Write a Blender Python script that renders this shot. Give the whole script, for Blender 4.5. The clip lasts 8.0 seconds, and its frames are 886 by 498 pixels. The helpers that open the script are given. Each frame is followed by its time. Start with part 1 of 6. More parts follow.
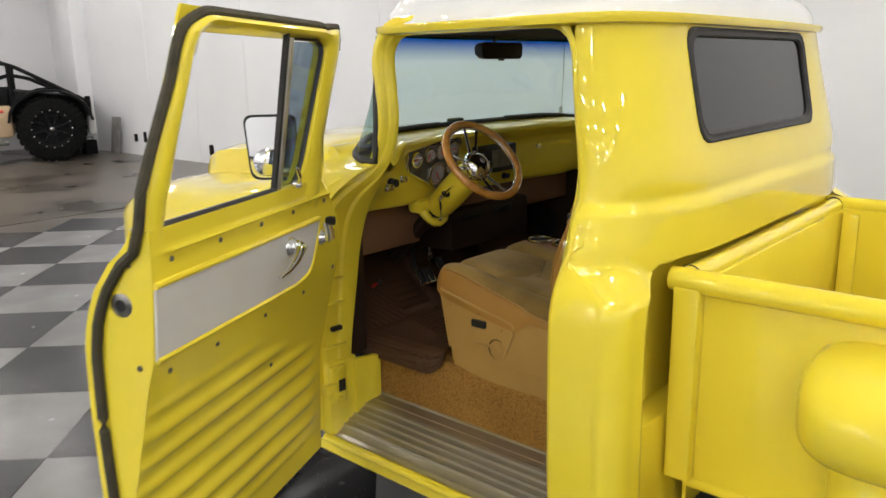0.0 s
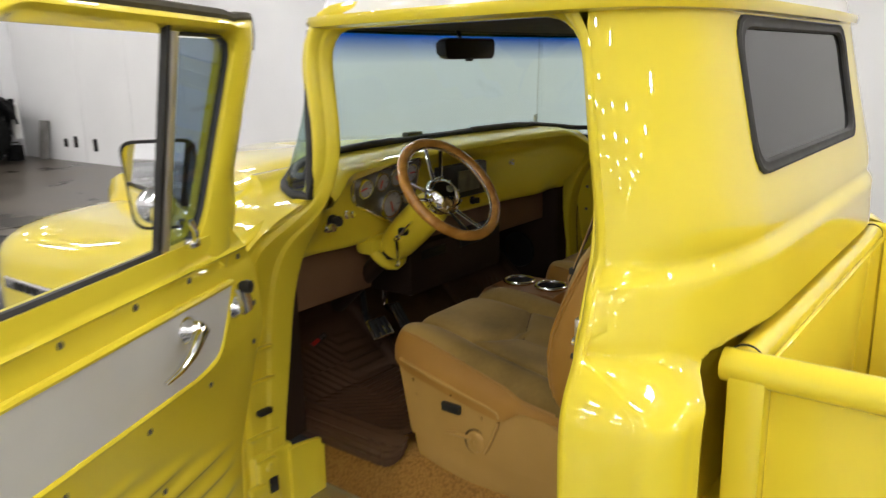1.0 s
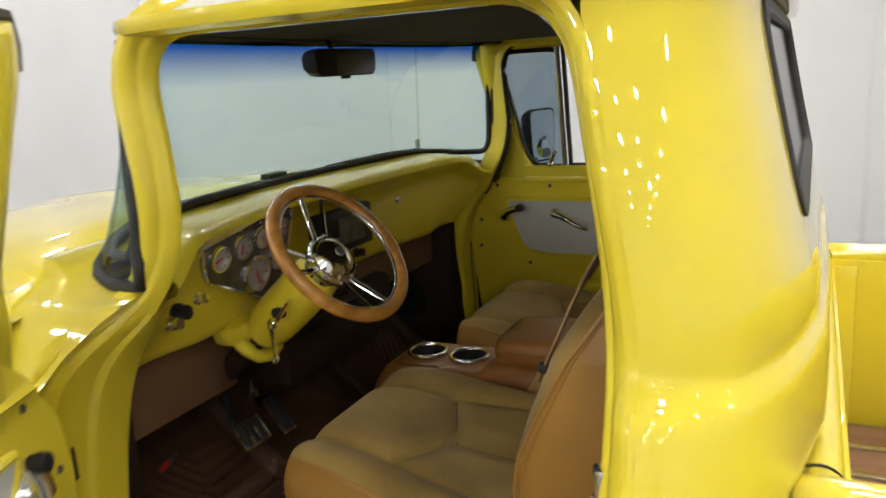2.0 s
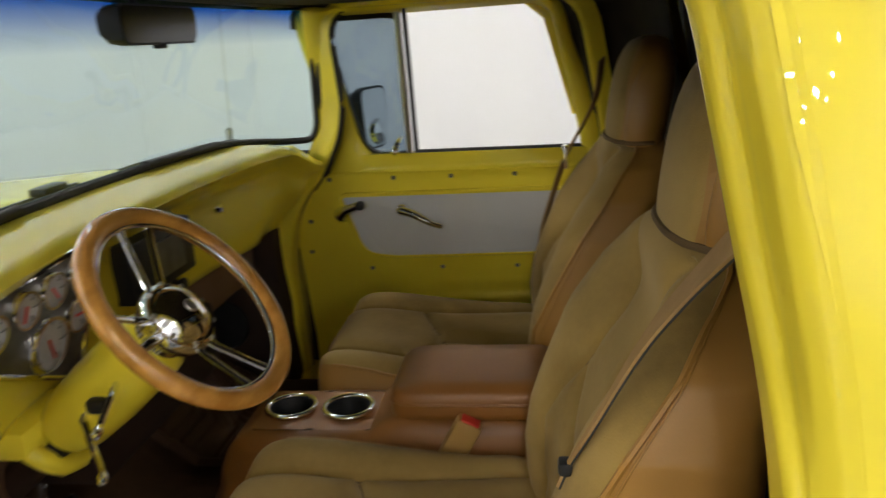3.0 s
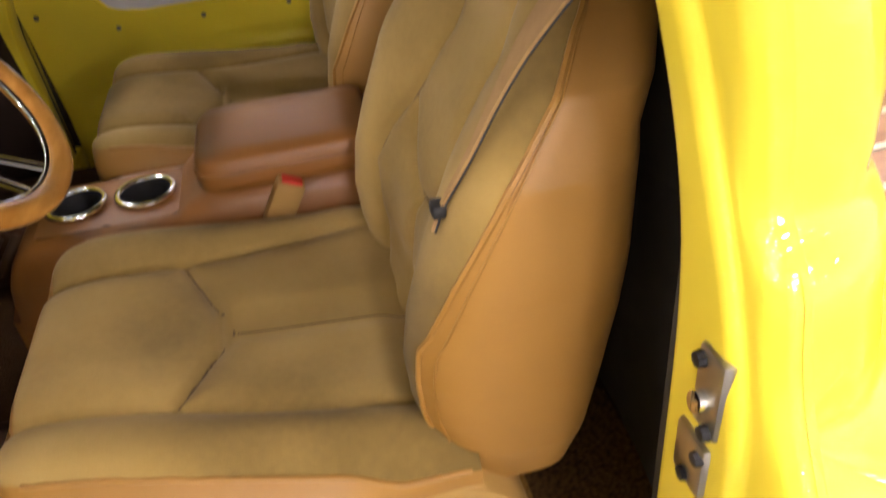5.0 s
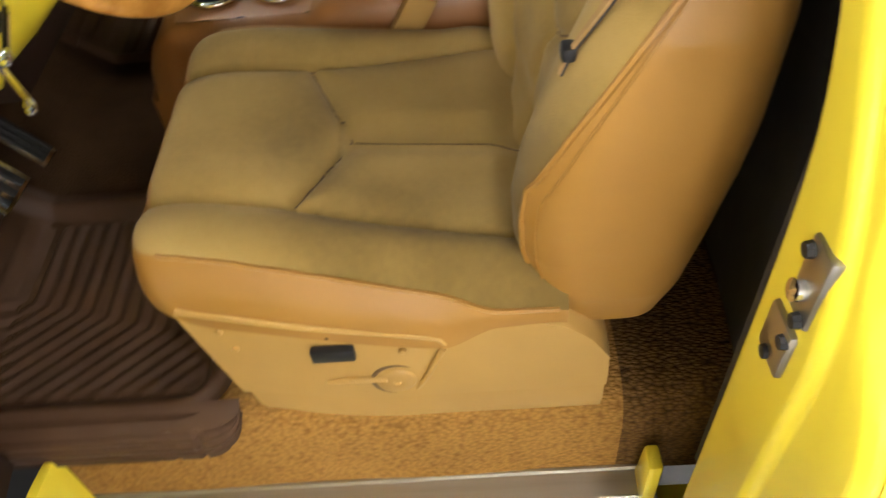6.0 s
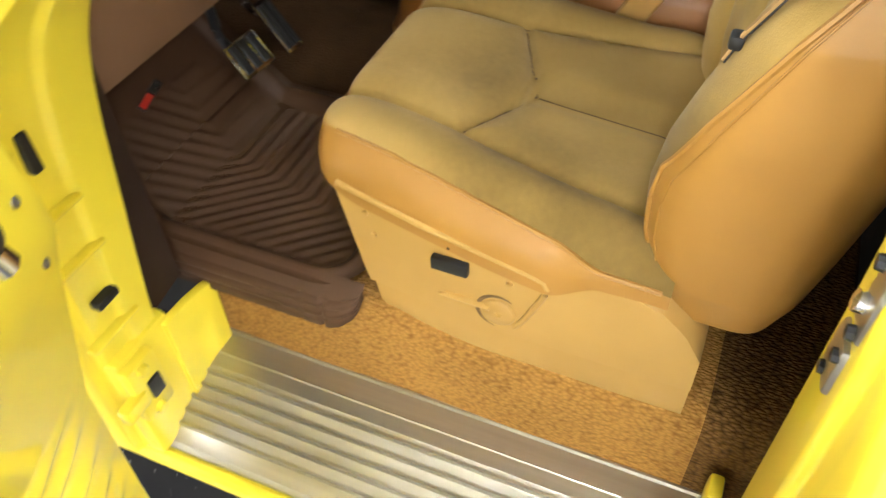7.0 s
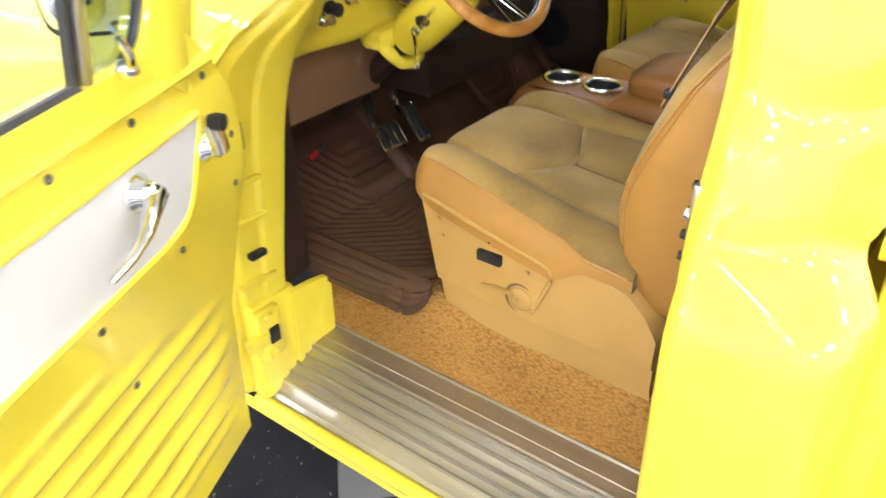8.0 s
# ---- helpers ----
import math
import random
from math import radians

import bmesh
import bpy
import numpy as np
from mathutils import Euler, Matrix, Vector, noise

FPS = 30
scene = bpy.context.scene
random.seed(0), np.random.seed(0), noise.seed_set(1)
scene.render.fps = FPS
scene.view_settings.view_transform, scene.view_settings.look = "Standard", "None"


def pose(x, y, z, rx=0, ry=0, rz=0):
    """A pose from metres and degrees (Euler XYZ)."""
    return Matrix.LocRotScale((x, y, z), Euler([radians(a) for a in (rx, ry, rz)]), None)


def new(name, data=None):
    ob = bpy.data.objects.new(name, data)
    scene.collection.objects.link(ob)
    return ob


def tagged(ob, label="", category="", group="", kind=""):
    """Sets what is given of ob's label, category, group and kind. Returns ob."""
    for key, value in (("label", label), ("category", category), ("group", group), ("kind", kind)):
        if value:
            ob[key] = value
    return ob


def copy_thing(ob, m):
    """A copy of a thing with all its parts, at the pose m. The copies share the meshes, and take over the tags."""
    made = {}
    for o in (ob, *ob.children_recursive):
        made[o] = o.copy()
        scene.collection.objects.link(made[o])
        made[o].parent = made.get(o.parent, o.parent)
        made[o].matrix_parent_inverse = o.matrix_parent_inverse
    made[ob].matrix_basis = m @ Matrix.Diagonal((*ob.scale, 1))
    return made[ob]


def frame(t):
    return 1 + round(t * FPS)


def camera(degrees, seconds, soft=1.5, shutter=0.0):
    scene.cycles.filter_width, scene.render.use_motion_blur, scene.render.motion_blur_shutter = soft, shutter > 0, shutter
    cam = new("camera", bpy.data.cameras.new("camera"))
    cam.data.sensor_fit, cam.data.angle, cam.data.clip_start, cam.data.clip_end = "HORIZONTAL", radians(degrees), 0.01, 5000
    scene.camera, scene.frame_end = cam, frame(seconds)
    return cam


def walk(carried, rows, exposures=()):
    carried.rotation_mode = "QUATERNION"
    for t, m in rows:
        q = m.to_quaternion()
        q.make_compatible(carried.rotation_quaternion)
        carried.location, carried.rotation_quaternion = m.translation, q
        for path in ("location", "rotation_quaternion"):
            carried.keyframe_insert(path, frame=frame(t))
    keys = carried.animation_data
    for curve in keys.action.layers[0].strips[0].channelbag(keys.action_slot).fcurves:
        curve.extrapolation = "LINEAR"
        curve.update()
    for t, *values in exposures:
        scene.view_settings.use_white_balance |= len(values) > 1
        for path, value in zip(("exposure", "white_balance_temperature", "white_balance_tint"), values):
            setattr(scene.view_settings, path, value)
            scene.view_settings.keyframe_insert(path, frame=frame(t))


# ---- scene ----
cam = camera(60.00, 8.0, soft=1.4, shutter=0.5)
ROWS = [
    (0.0, -2.327, -0.785, 1.584, 76.62, 0.94, -48.75),
    (0.3, -2.204, -0.667, 1.577, 77.01, 1.10, -49.58),
    (0.5, -2.118, -0.603, 1.587, 76.89, 1.00, -49.92),
    (1.0, -1.909, -0.404, 1.598, 76.35, 1.27, -52.44),
    (1.2, -1.829, -0.318, 1.597, 76.31, 1.65, -55.10),
    (2.3, -1.442, 0.092, 1.598, 76.67, 3.41, -68.67),
    (2.5, -1.372, 0.177, 1.592, 75.91, 3.08, -71.99),
    (3.0, -1.241, 0.321, 1.597, 74.35, 3.28, -83.17),
    (3.5, -1.176, 0.399, 1.596, 73.37, 3.69, -93.12),
    (4.0, -1.176, 0.424, 1.581, 70.19, 4.12, -100.90),
    (4.5, -1.151, 0.415, 1.592, 62.29, 4.00, -103.40),
    (5.0, -1.143, 0.400, 1.562, 53.77, 4.96, -103.12),
    (5.2, -1.139, 0.403, 1.562, 50.18, 4.92, -102.38),
    (6.3, -1.138, 0.394, 1.588, 39.62, 3.52, -84.97),
    (6.5, -1.149, 0.386, 1.576, 39.91, 3.12, -79.80),
    (7.0, -1.244, 0.298, 1.571, 43.46, 1.77, -66.93),
    (7.5, -1.415, 0.148, 1.584, 50.69, 0.93, -59.34),
    (8.0, -1.620, -0.085, 1.586, 58.33, 1.14, -52.88),
]
EXPOSURES = [(0.0, 0.07, 6500, 9), (1.0, 0.11, 6500, 9), (2.5, 0.12, 6500, 7), (3.5, 0.66, 6500, 12), (4.0, 0.99, 6500, 21), (4.5, 1.30, 6500, 27), (5.0, 1.28, 6500, 23),
             (6.5, 1.38, 6400, 7), (7.0, 1.80, 6300, 6), (7.5, 1.98, 5950, 10), (8.0, 1.74, 5900, 11)]
walk(cam, [(t, pose(x, y, z, rx, ry, rz)) for t, x, y, z, rx, ry, rz in ROWS], EXPOSURES)

# ---- light: a closed showroom lit by ceiling panels ----
world = bpy.data.worlds.new("showroom_world")
world.use_nodes = True
world.node_tree.nodes["Background"].inputs[0].default_value = (0.8, 0.85, 1.0, 1)
world.node_tree.nodes["Background"].inputs[1].default_value = 0.05
scene.world = world
LAMP_STRENGTH = 118.0


# ---- materials ----
def mat_base(name):
    m = bpy.data.materials.new(name)
    m.use_nodes = True
    nt = m.node_tree
    return m, nt, nt.nodes["Principled BSDF"]


def noise_node(nt, scale, detail=4.0, coord="Object", stretch=(1, 1, 1)):
    tc = nt.nodes.new("ShaderNodeTexCoord")
    mp = nt.nodes.new("ShaderNodeMapping")
    mp.inputs["Scale"].default_value = stretch
    nz = nt.nodes.new("ShaderNodeTexNoise")
    nz.inputs["Scale"].default_value = scale
    nz.inputs["Detail"].default_value = detail
    nt.links.new(tc.outputs[coord], mp.inputs[0])
    nt.links.new(mp.outputs[0], nz.inputs["Vector"])
    return nz


def ramp_node(nt, src, stops):
    r = nt.nodes.new("ShaderNodeValToRGB")
    while len(r.color_ramp.elements) < len(stops):
        r.color_ramp.elements.new(0.5)
    for e, (p, c) in zip(r.color_ramp.elements, stops):
        e.position, e.color = p, (*c, 1)
    nt.links.new(src, r.inputs[0])
    return r


def bump_node(nt, src, strength, distance, bsdf):
    b = nt.nodes.new("ShaderNodeBump")
    b.inputs["Strength"].default_value = strength
    b.inputs["Distance"].default_value = distance
    nt.links.new(src, b.inputs["Height"])
    nt.links.new(b.outputs[0], bsdf.inputs["Normal"])
    return b


def surface(name, dark, light, rough=0.5, metal=0.0, scale=8.0, lo=0.3, hi=0.7, bump=0.0, bump_scale=200.0,
            bump_dist=0.001, coat=0.0, coat_rough=0.04, rough_var=0.0, stretch=(1, 1, 1), sheen=0.0, spec=0.5):
    m, nt, b = mat_base(name)
    nz = noise_node(nt, scale, 5.0, stretch=stretch)
    rp = ramp_node(nt, nz.outputs["Fac"], [(lo, dark), (hi, light)])
    nt.links.new(rp.outputs[0], b.inputs["Base Color"])
    b.inputs["Roughness"].default_value = rough
    b.inputs["Metallic"].default_value = metal
    b.inputs["Coat Weight"].default_value = coat
    b.inputs["Coat Roughness"].default_value = coat_rough
    b.inputs["Sheen Weight"].default_value = sheen
    b.inputs["Specular IOR Level"].default_value = spec
    if rough_var:
        mr = nt.nodes.new("ShaderNodeMapRange")
        mr.inputs["To Min"].default_value = rough - rough_var
        mr.inputs["To Max"].default_value = rough + rough_var
        nt.links.new(nz.outputs["Fac"], mr.inputs["Value"])
        nt.links.new(mr.outputs[0], b.inputs["Roughness"])
    if bump:
        bn = noise_node(nt, bump_scale, 3.0, stretch=stretch)
        bump_node(nt, bn.outputs["Fac"], bump, bump_dist, b)
    return m


def glass_mat(name, tint, band=None, gloss=0.02, base=0.035):
    m = bpy.data.materials.new(name)
    m.use_nodes = True
    nt = m.node_tree
    nt.nodes.clear()
    out = nt.nodes.new("ShaderNodeOutputMaterial")
    mix = nt.nodes.new("ShaderNodeMixShader")
    tr = nt.nodes.new("ShaderNodeBsdfTransparent")
    gl = nt.nodes.new("ShaderNodeBsdfGlossy")
    gl.inputs["Roughness"].default_value = gloss
    lw = nt.nodes.new("ShaderNodeLayerWeight")
    pw = nt.nodes.new("ShaderNodeMath")
    pw.operation = "POWER"
    pw.inputs[1].default_value = 4.0
    fr = nt.nodes.new("ShaderNodeMath")
    fr.operation = "MULTIPLY_ADD"
    fr.inputs[1].default_value, fr.inputs[2].default_value = 0.6, base
    nt.links.new(lw.outputs["Facing"], pw.inputs[0])
    nt.links.new(pw.outputs[0], fr.inputs[0])
    tr.inputs[0].default_value = (*tint, 1)
    if band:
        geo = nt.nodes.new("ShaderNodeNewGeometry")
        sep = nt.nodes.new("ShaderNodeSeparateXYZ")
        mr = nt.nodes.new("ShaderNodeMapRange")
        mr.inputs["From Min"].default_value, mr.inputs["From Max"].default_value = band[0], band[1]
        nt.links.new(geo.outputs["Position"], sep.inputs[0])
        nt.links.new(sep.outputs["Z"], mr.inputs["Value"])
        rp = ramp_node(nt, mr.outputs[0], [(0.0, tint), (1.0, band[2])])
        nt.links.new(rp.outputs[0], tr.inputs[0])
    nt.links.new(fr.outputs[0], mix.inputs[0])
    nt.links.new(tr.outputs[0], mix.inputs[1])
    nt.links.new(gl.outputs[0], mix.inputs[2])
    nt.links.new(mix.outputs[0], out.inputs[0])
    return m


def lamp_mat(name, colour, strength):
    m, nt, b = mat_base(name)
    b.inputs["Base Color"].default_value = (0.9, 0.9, 0.9, 1)
    b.inputs["Emission Color"].default_value = (*colour, 1)
    b.inputs["Emission Strength"].default_value = strength
    return m


def suede_mat(name, soiled, mid, bright):
    """Brushed nap: broad soiling, hand-sized brushed patches and fine fibre."""
    m, nt, b = mat_base(name)
    total = None
    for scale, detail, gain in ((2.4, 2.0, 0.70), (6.0, 2.0, 0.25), (90.0, 3.0, 0.05)):
        nz = noise_node(nt, scale, detail)
        ad = nt.nodes.new("ShaderNodeMath")
        ad.operation = "MULTIPLY_ADD"
        ad.inputs[1].default_value = gain
        ad.inputs[2].default_value = 0.0
        nt.links.new(nz.outputs["Fac"], ad.inputs[0])
        if total:
            nt.links.new(total.outputs[0], ad.inputs[2])
        total = ad
    rp = ramp_node(nt, total.outputs[0], [(0.39, soiled), (0.50, mid), (0.61, bright)])
    nt.links.new(rp.outputs[0], b.inputs["Base Color"])
    b.inputs["Roughness"].default_value = 0.95
    b.inputs["Sheen Weight"].default_value = 0.12
    b.inputs["Specular IOR Level"].default_value = 0.15
    fine = noise_node(nt, 420, 3.0)
    bump_node(nt, fine.outputs["Fac"], 0.35, 0.0008, b)
    return m


YELLOW = surface("yellow_paint", (0.80, 0.645, 0.042), (0.845, 0.69, 0.054), rough=0.30, coat=1.0, coat_rough=0.012, scale=3.0, spec=0.12)
WHITE_PAINT = surface("white_roof_paint", (0.78, 0.78, 0.77), (0.85, 0.85, 0.84), rough=0.3, coat=0.8, scale=3.0)
WHITE_PANEL = surface("pale_door_panel", (0.56, 0.56, 0.55), (0.62, 0.62, 0.61), rough=0.34, scale=5.0, rough_var=0.06, coat=0.25)
SUEDE = suede_mat("tan_suede", (0.175, 0.113, 0.032), (0.312, 0.204, 0.060), (0.392, 0.264, 0.086))
LEATHER = surface("saddle_leather", (0.288, 0.142, 0.027), (0.372, 0.190, 0.038), rough=0.46, scale=4.0, bump=0.2, bump_scale=330, bump_dist=0.0006, rough_var=0.08)
CONSOLE_LEATHER = surface("console_leather", (0.225, 0.090, 0.019), (0.31, 0.128, 0.028), rough=0.42, scale=4.0, bump=0.2, bump_scale=330, bump_dist=0.0006, rough_var=0.08)
TAN_PLASTIC = surface("tan_plastic", (0.385, 0.228, 0.062), (0.445, 0.270, 0.078), rough=0.5, scale=6.0, bump=0.12, bump_scale=500, bump_dist=0.0004)
DARK_CARPET = surface("dark_carpet", (0.046, 0.025, 0.012), (0.090, 0.048, 0.022), rough=1.0, scale=9.0, bump=0.9, bump_scale=300, bump_dist=0.005, spec=0.1)
MAT_RUBBER = surface("brown_rubber", (0.050, 0.023, 0.0105), (0.078, 0.038, 0.0185), rough=0.55, scale=6.0, bump=0.15, bump_scale=300, bump_dist=0.0006, spec=0.3)
HEADLINER = surface("dark_headliner", (0.022, 0.017, 0.012), (0.04, 0.03, 0.022), rough=0.95, scale=12, bump=0.3, bump_scale=400, bump_dist=0.0008)
BROWN_TRIM = surface("brown_trim_panel", (0.15, 0.077, 0.037), (0.19, 0.099, 0.048), rough=0.6, scale=6, bump=0.15, bump_scale=350, bump_dist=0.0006)
DARK_BROWN = surface("dark_brown_plastic", (0.022, 0.012, 0.008), (0.036, 0.019, 0.012), rough=0.6, scale=6, spec=0.25)
CHROME = surface("chrome", (0.78, 0.78, 0.78), (0.86, 0.86, 0.86), rough=0.07, metal=1.0, scale=20)
STEEL = surface("worn_steel", (0.42, 0.40, 0.36), (0.56, 0.53, 0.48), rough=0.34, metal=1.0, scale=14, rough_var=0.12)
SILL_METAL = surface("brushed_step_metal", (0.40, 0.375, 0.32), (0.50, 0.475, 0.41), rough=0.38, metal=0.90, scale=6, rough_var=0.06, stretch=(9, 0.4, 1))
BLACK_RUBBER = surface("black_rubber", (0.012, 0.012, 0.012), (0.026, 0.025, 0.024), rough=0.6, scale=30)
BLACK_PLASTIC = surface("black_plastic", (0.010, 0.010, 0.011), (0.018, 0.018, 0.019), rough=0.42, scale=30, spec=0.3)
SEAL_BROWN = surface("dark_seal", (0.03, 0.026, 0.014), (0.055, 0.045, 0.022), rough=0.75, scale=30)
WOOD = surface("varnished_wood", (0.38, 0.165, 0.030), (0.60, 0.295, 0.060), rough=0.25, coat=0.8, scale=7, stretch=(1, 6, 6), lo=0.35, hi=0.68)
GAUGE_PLATE = surface("engraved_steel_plate", (0.10, 0.095, 0.085), (0.20, 0.19, 0.17), rough=0.4, metal=0.8, scale=26, rough_var=0.12)
GAUGE_FACE = surface("gauge_face", (0.33, 0.31, 0.29), (0.44, 0.41, 0.38), rough=0.35, scale=30)
GUN_METAL = surface("dark_worn_metal", (0.10, 0.10, 0.095), (0.34, 0.33, 0.31), rough=0.3, metal=1.0, scale=45, rough_var=0.12)
RED = surface("red_needle", (0.55, 0.03, 0.02), (0.65, 0.05, 0.03), rough=0.4, scale=20)
# seam thread coloured dark to carry groove shade, and used for bare creases
SEAM_SHADE = surface("seam_thread", (0.11, 0.066, 0.026), (0.15, 0.092, 0.036), rough=0.9, scale=30)
BELT = surface("woven_belt", (0.30, 0.175, 0.062), (0.37, 0.222, 0.085), rough=0.8, scale=40, bump=0.3, bump_scale=600, bump_dist=0.0005)
WALL = surface("white_wall_paint", (0.72, 0.72, 0.74), (0.80, 0.80, 0.815), rough=0.75, scale=0.5, bump=0.1, bump_scale=40, bump_dist=0.002)
CEILING = surface("ceiling_paint", (0.74, 0.74, 0.74), (0.80, 0.80, 0.80), rough=0.9, scale=0.6)
CONCRETE = surface("polished_concrete", (0.038, 0.031, 0.024), (0.145, 0.125, 0.102), rough=0.30, scale=0.9, rough_var=0.12, lo=0.36, hi=0.66)
PLANK = surface("bed_plank", (0.20, 0.10, 0.065), (0.28, 0.145, 0.10), rough=0.5, scale=5, stretch=(6, 0.5, 1), coat=0.3)
TAN_PAINT = surface("tan_vehicle_paint", (0.48, 0.34, 0.20), (0.55, 0.40, 0.25), rough=0.5, scale=4)
TYRE = surface("tyre_rubber", (0.004, 0.004, 0.004), (0.010, 0.010, 0.010), rough=0.8, scale=20, bump=0.3, bump_scale=60, bump_dist=0.004, spec=0.06)
FLAT_BLACK = surface("flat_black_coating", (0.004, 0.004, 0.004), (0.010, 0.010, 0.011), rough=0.6, scale=14, spec=0.12)
BOARD = surface("dirty_grey_board", (0.16, 0.15, 0.14), (0.30, 0.29, 0.28), rough=0.7, scale=5)
WINDSHIELD = glass_mat("tinted_windshield", (0.62, 0.765, 0.745), band=(1.600, 1.668, (0.004, 0.085, 0.40)))
VENT_GLASS = glass_mat("smoked_vent_glass", (0.50, 0.57, 0.62))
REAR_GLASS = glass_mat("dark_rear_glass", (0.02, 0.02, 0.022), gloss=0.08, base=0.13)
MIRROR = surface("mirror_silver", (0.86, 0.87, 0.88), (0.88, 0.89, 0.90), rough=0.02, metal=1.0, scale=3)
LAMP = lamp_mat("ceiling_panel_glow", (1.0, 0.97, 0.93), LAMP_STRENGTH)


def carpet_mat(name, dark, light, loops):
    m, nt, b = mat_base(name)
    big = noise_node(nt, 5.0, 4.0)
    vo = nt.nodes.new("ShaderNodeTexVoronoi")
    vo.inputs["Scale"].default_value = loops
    co = nt.nodes.new("ShaderNodeTexCoord")
    mp = nt.nodes.new("ShaderNodeMapping")
    mp.inputs["Scale"].default_value = (1.0, 0.5, 1.0)
    nt.links.new(co.outputs["Object"], mp.inputs["Vector"])
    nt.links.new(mp.outputs[0], vo.inputs["Vector"])
    mul = nt.nodes.new("ShaderNodeMath")
    mul.operation = "MULTIPLY_ADD"
    mul.inputs[1].default_value, mul.inputs[2].default_value = -0.75, 0.72
    nt.links.new(vo.outputs["Distance"], mul.inputs[0])
    add = nt.nodes.new("ShaderNodeMath")
    add.operation = "MULTIPLY_ADD"
    add.inputs[1].default_value = 0.5
    nt.links.new(big.outputs["Fac"], add.inputs[0])
    nt.links.new(mul.outputs[0], add.inputs[2])
    rp = ramp_node(nt, add.outputs[0], [(0.25, dark), (0.85, light)])
    nt.links.new(rp.outputs[0], b.inputs["Base Color"])
    b.inputs["Roughness"].default_value = 1.0
    b.inputs["Specular IOR Level"].default_value = 0.1
    bump_node(nt, mul.outputs[0], 1.0, 0.004, b)
    return m


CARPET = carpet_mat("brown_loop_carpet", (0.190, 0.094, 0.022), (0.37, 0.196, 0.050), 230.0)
# same carpet darkened: the shade behind the seat is put into its colour
SHADED_CARPET = carpet_mat("dark_loop_carpet", (0.045, 0.022, 0.008), (0.16, 0.084, 0.025), 230.0)


def tile_mat(name, dark, light, fleck, amount):
    m, nt, b = mat_base(name)
    nz = noise_node(nt, 2.2, 6.0, coord="Object")
    info = nt.nodes.new("ShaderNodeObjectInfo")
    add = nt.nodes.new("ShaderNodeMath")
    add.operation = "MULTIPLY_ADD"
    add.inputs[1].default_value, add.inputs[2].default_value = 0.22, -0.11
    nt.links.new(info.outputs["Random"], add.inputs[0])
    s = nt.nodes.new("ShaderNodeMath")
    nt.links.new(nz.outputs["Fac"], s.inputs[0])
    nt.links.new(add.outputs[0], s.inputs[1])
    rp = ramp_node(nt, s.outputs[0], [(0.35, dark), (0.68, light)])
    fl = noise_node(nt, 42.0, 2.0, coord="Object", stretch=(1, 2.2, 1))
    fr = ramp_node(nt, fl.outputs["Fac"], [(amount, (0, 0, 0)), (amount + 0.02, (1, 1, 1))])
    mix = nt.nodes.new("ShaderNodeMix")
    mix.data_type = "RGBA"
    nt.links.new(fr.outputs[0], mix.inputs["Factor"])
    nt.links.new(rp.outputs[0], mix.inputs["A"])
    mix.inputs["B"].default_value = (*fleck, 1)
    nt.links.new(mix.outputs["Result"], b.inputs["Base Color"])
    b.inputs["Roughness"].default_value = 0.22
    b.inputs["Specular IOR Level"].default_value = 0.28
    mr = nt.nodes.new("ShaderNodeMapRange")
    mr.inputs["To Min"].default_value, mr.inputs["To Max"].default_value = 0.14, 0.34
    nt.links.new(nz.outputs["Fac"], mr.inputs["Value"])
    nt.links.new(mr.outputs[0], b.inputs["Roughness"])
    return m


TILE_DARK = tile_mat("dark_floor_tile", (0.014, 0.014, 0.016), (0.030, 0.029, 0.031), (0.22, 0.22, 0.21), 0.70)
TILE_LIGHT = tile_mat("pale_floor_tile", (0.150, 0.147, 0.147), (0.208, 0.204, 0.202), (0.28, 0.275, 0.27), 0.72)


# ---- mesh helpers ----
def finish(name, bm, material, parent=None, label="", smooth=35.0):
    mats = material if isinstance(material, (list, tuple)) else [material]
    me = bpy.data.meshes.new(name)
    bmesh.ops.recalc_face_normals(bm, faces=bm.faces[:])
    bm.to_mesh(me)
    bm.free()
    for m in mats:
        me.materials.append(m)
    if smooth:
        me.shade_smooth()
        me.set_sharp_from_angle(angle=radians(smooth))
    ob = new(name, me)
    while parent and parent.parent and parent.parent.parent:
        parent = parent.parent
    ob.parent = parent
    if label:
        ob["label"] = label
    return ob


def part(name, bm, material, parent, label="", smooth=35.0):
    return finish(name, bm, material, parent, label, smooth)


def again(ob, m, parent=None):
    """Another object on the same mesh."""
    o = new(ob.name.split(".")[0], ob.data)
    o.parent = parent or ob.parent
    o.matrix_basis = m
    if "label" in ob:
        o["label"] = ob["label"]
    return o


def add_grid(bm, grid, close_u=False, close_v=False, caps=False, index=0):
    vs = [[bm.verts.new(p) for p in row] for row in grid]
    nu, nv = len(vs), len(vs[0])
    faces = []
    for i in range(nu if close_u else nu - 1):
        for j in range(nv if close_v else nv - 1):
            q = (vs[i][j], vs[(i + 1) % nu][j], vs[(i + 1) % nu][(j + 1) % nv], vs[i][(j + 1) % nv])
            f = bm.faces.new(q)
            f.material_index = index
            faces.append(f)
    if caps:
        for row in (vs[0], vs[-1]):
            bm.faces.new(row).material_index = index
    return faces


def grid_mesh(grid, **kw):
    bm = bmesh.new()
    add_grid(bm, grid, **kw)
    return bm


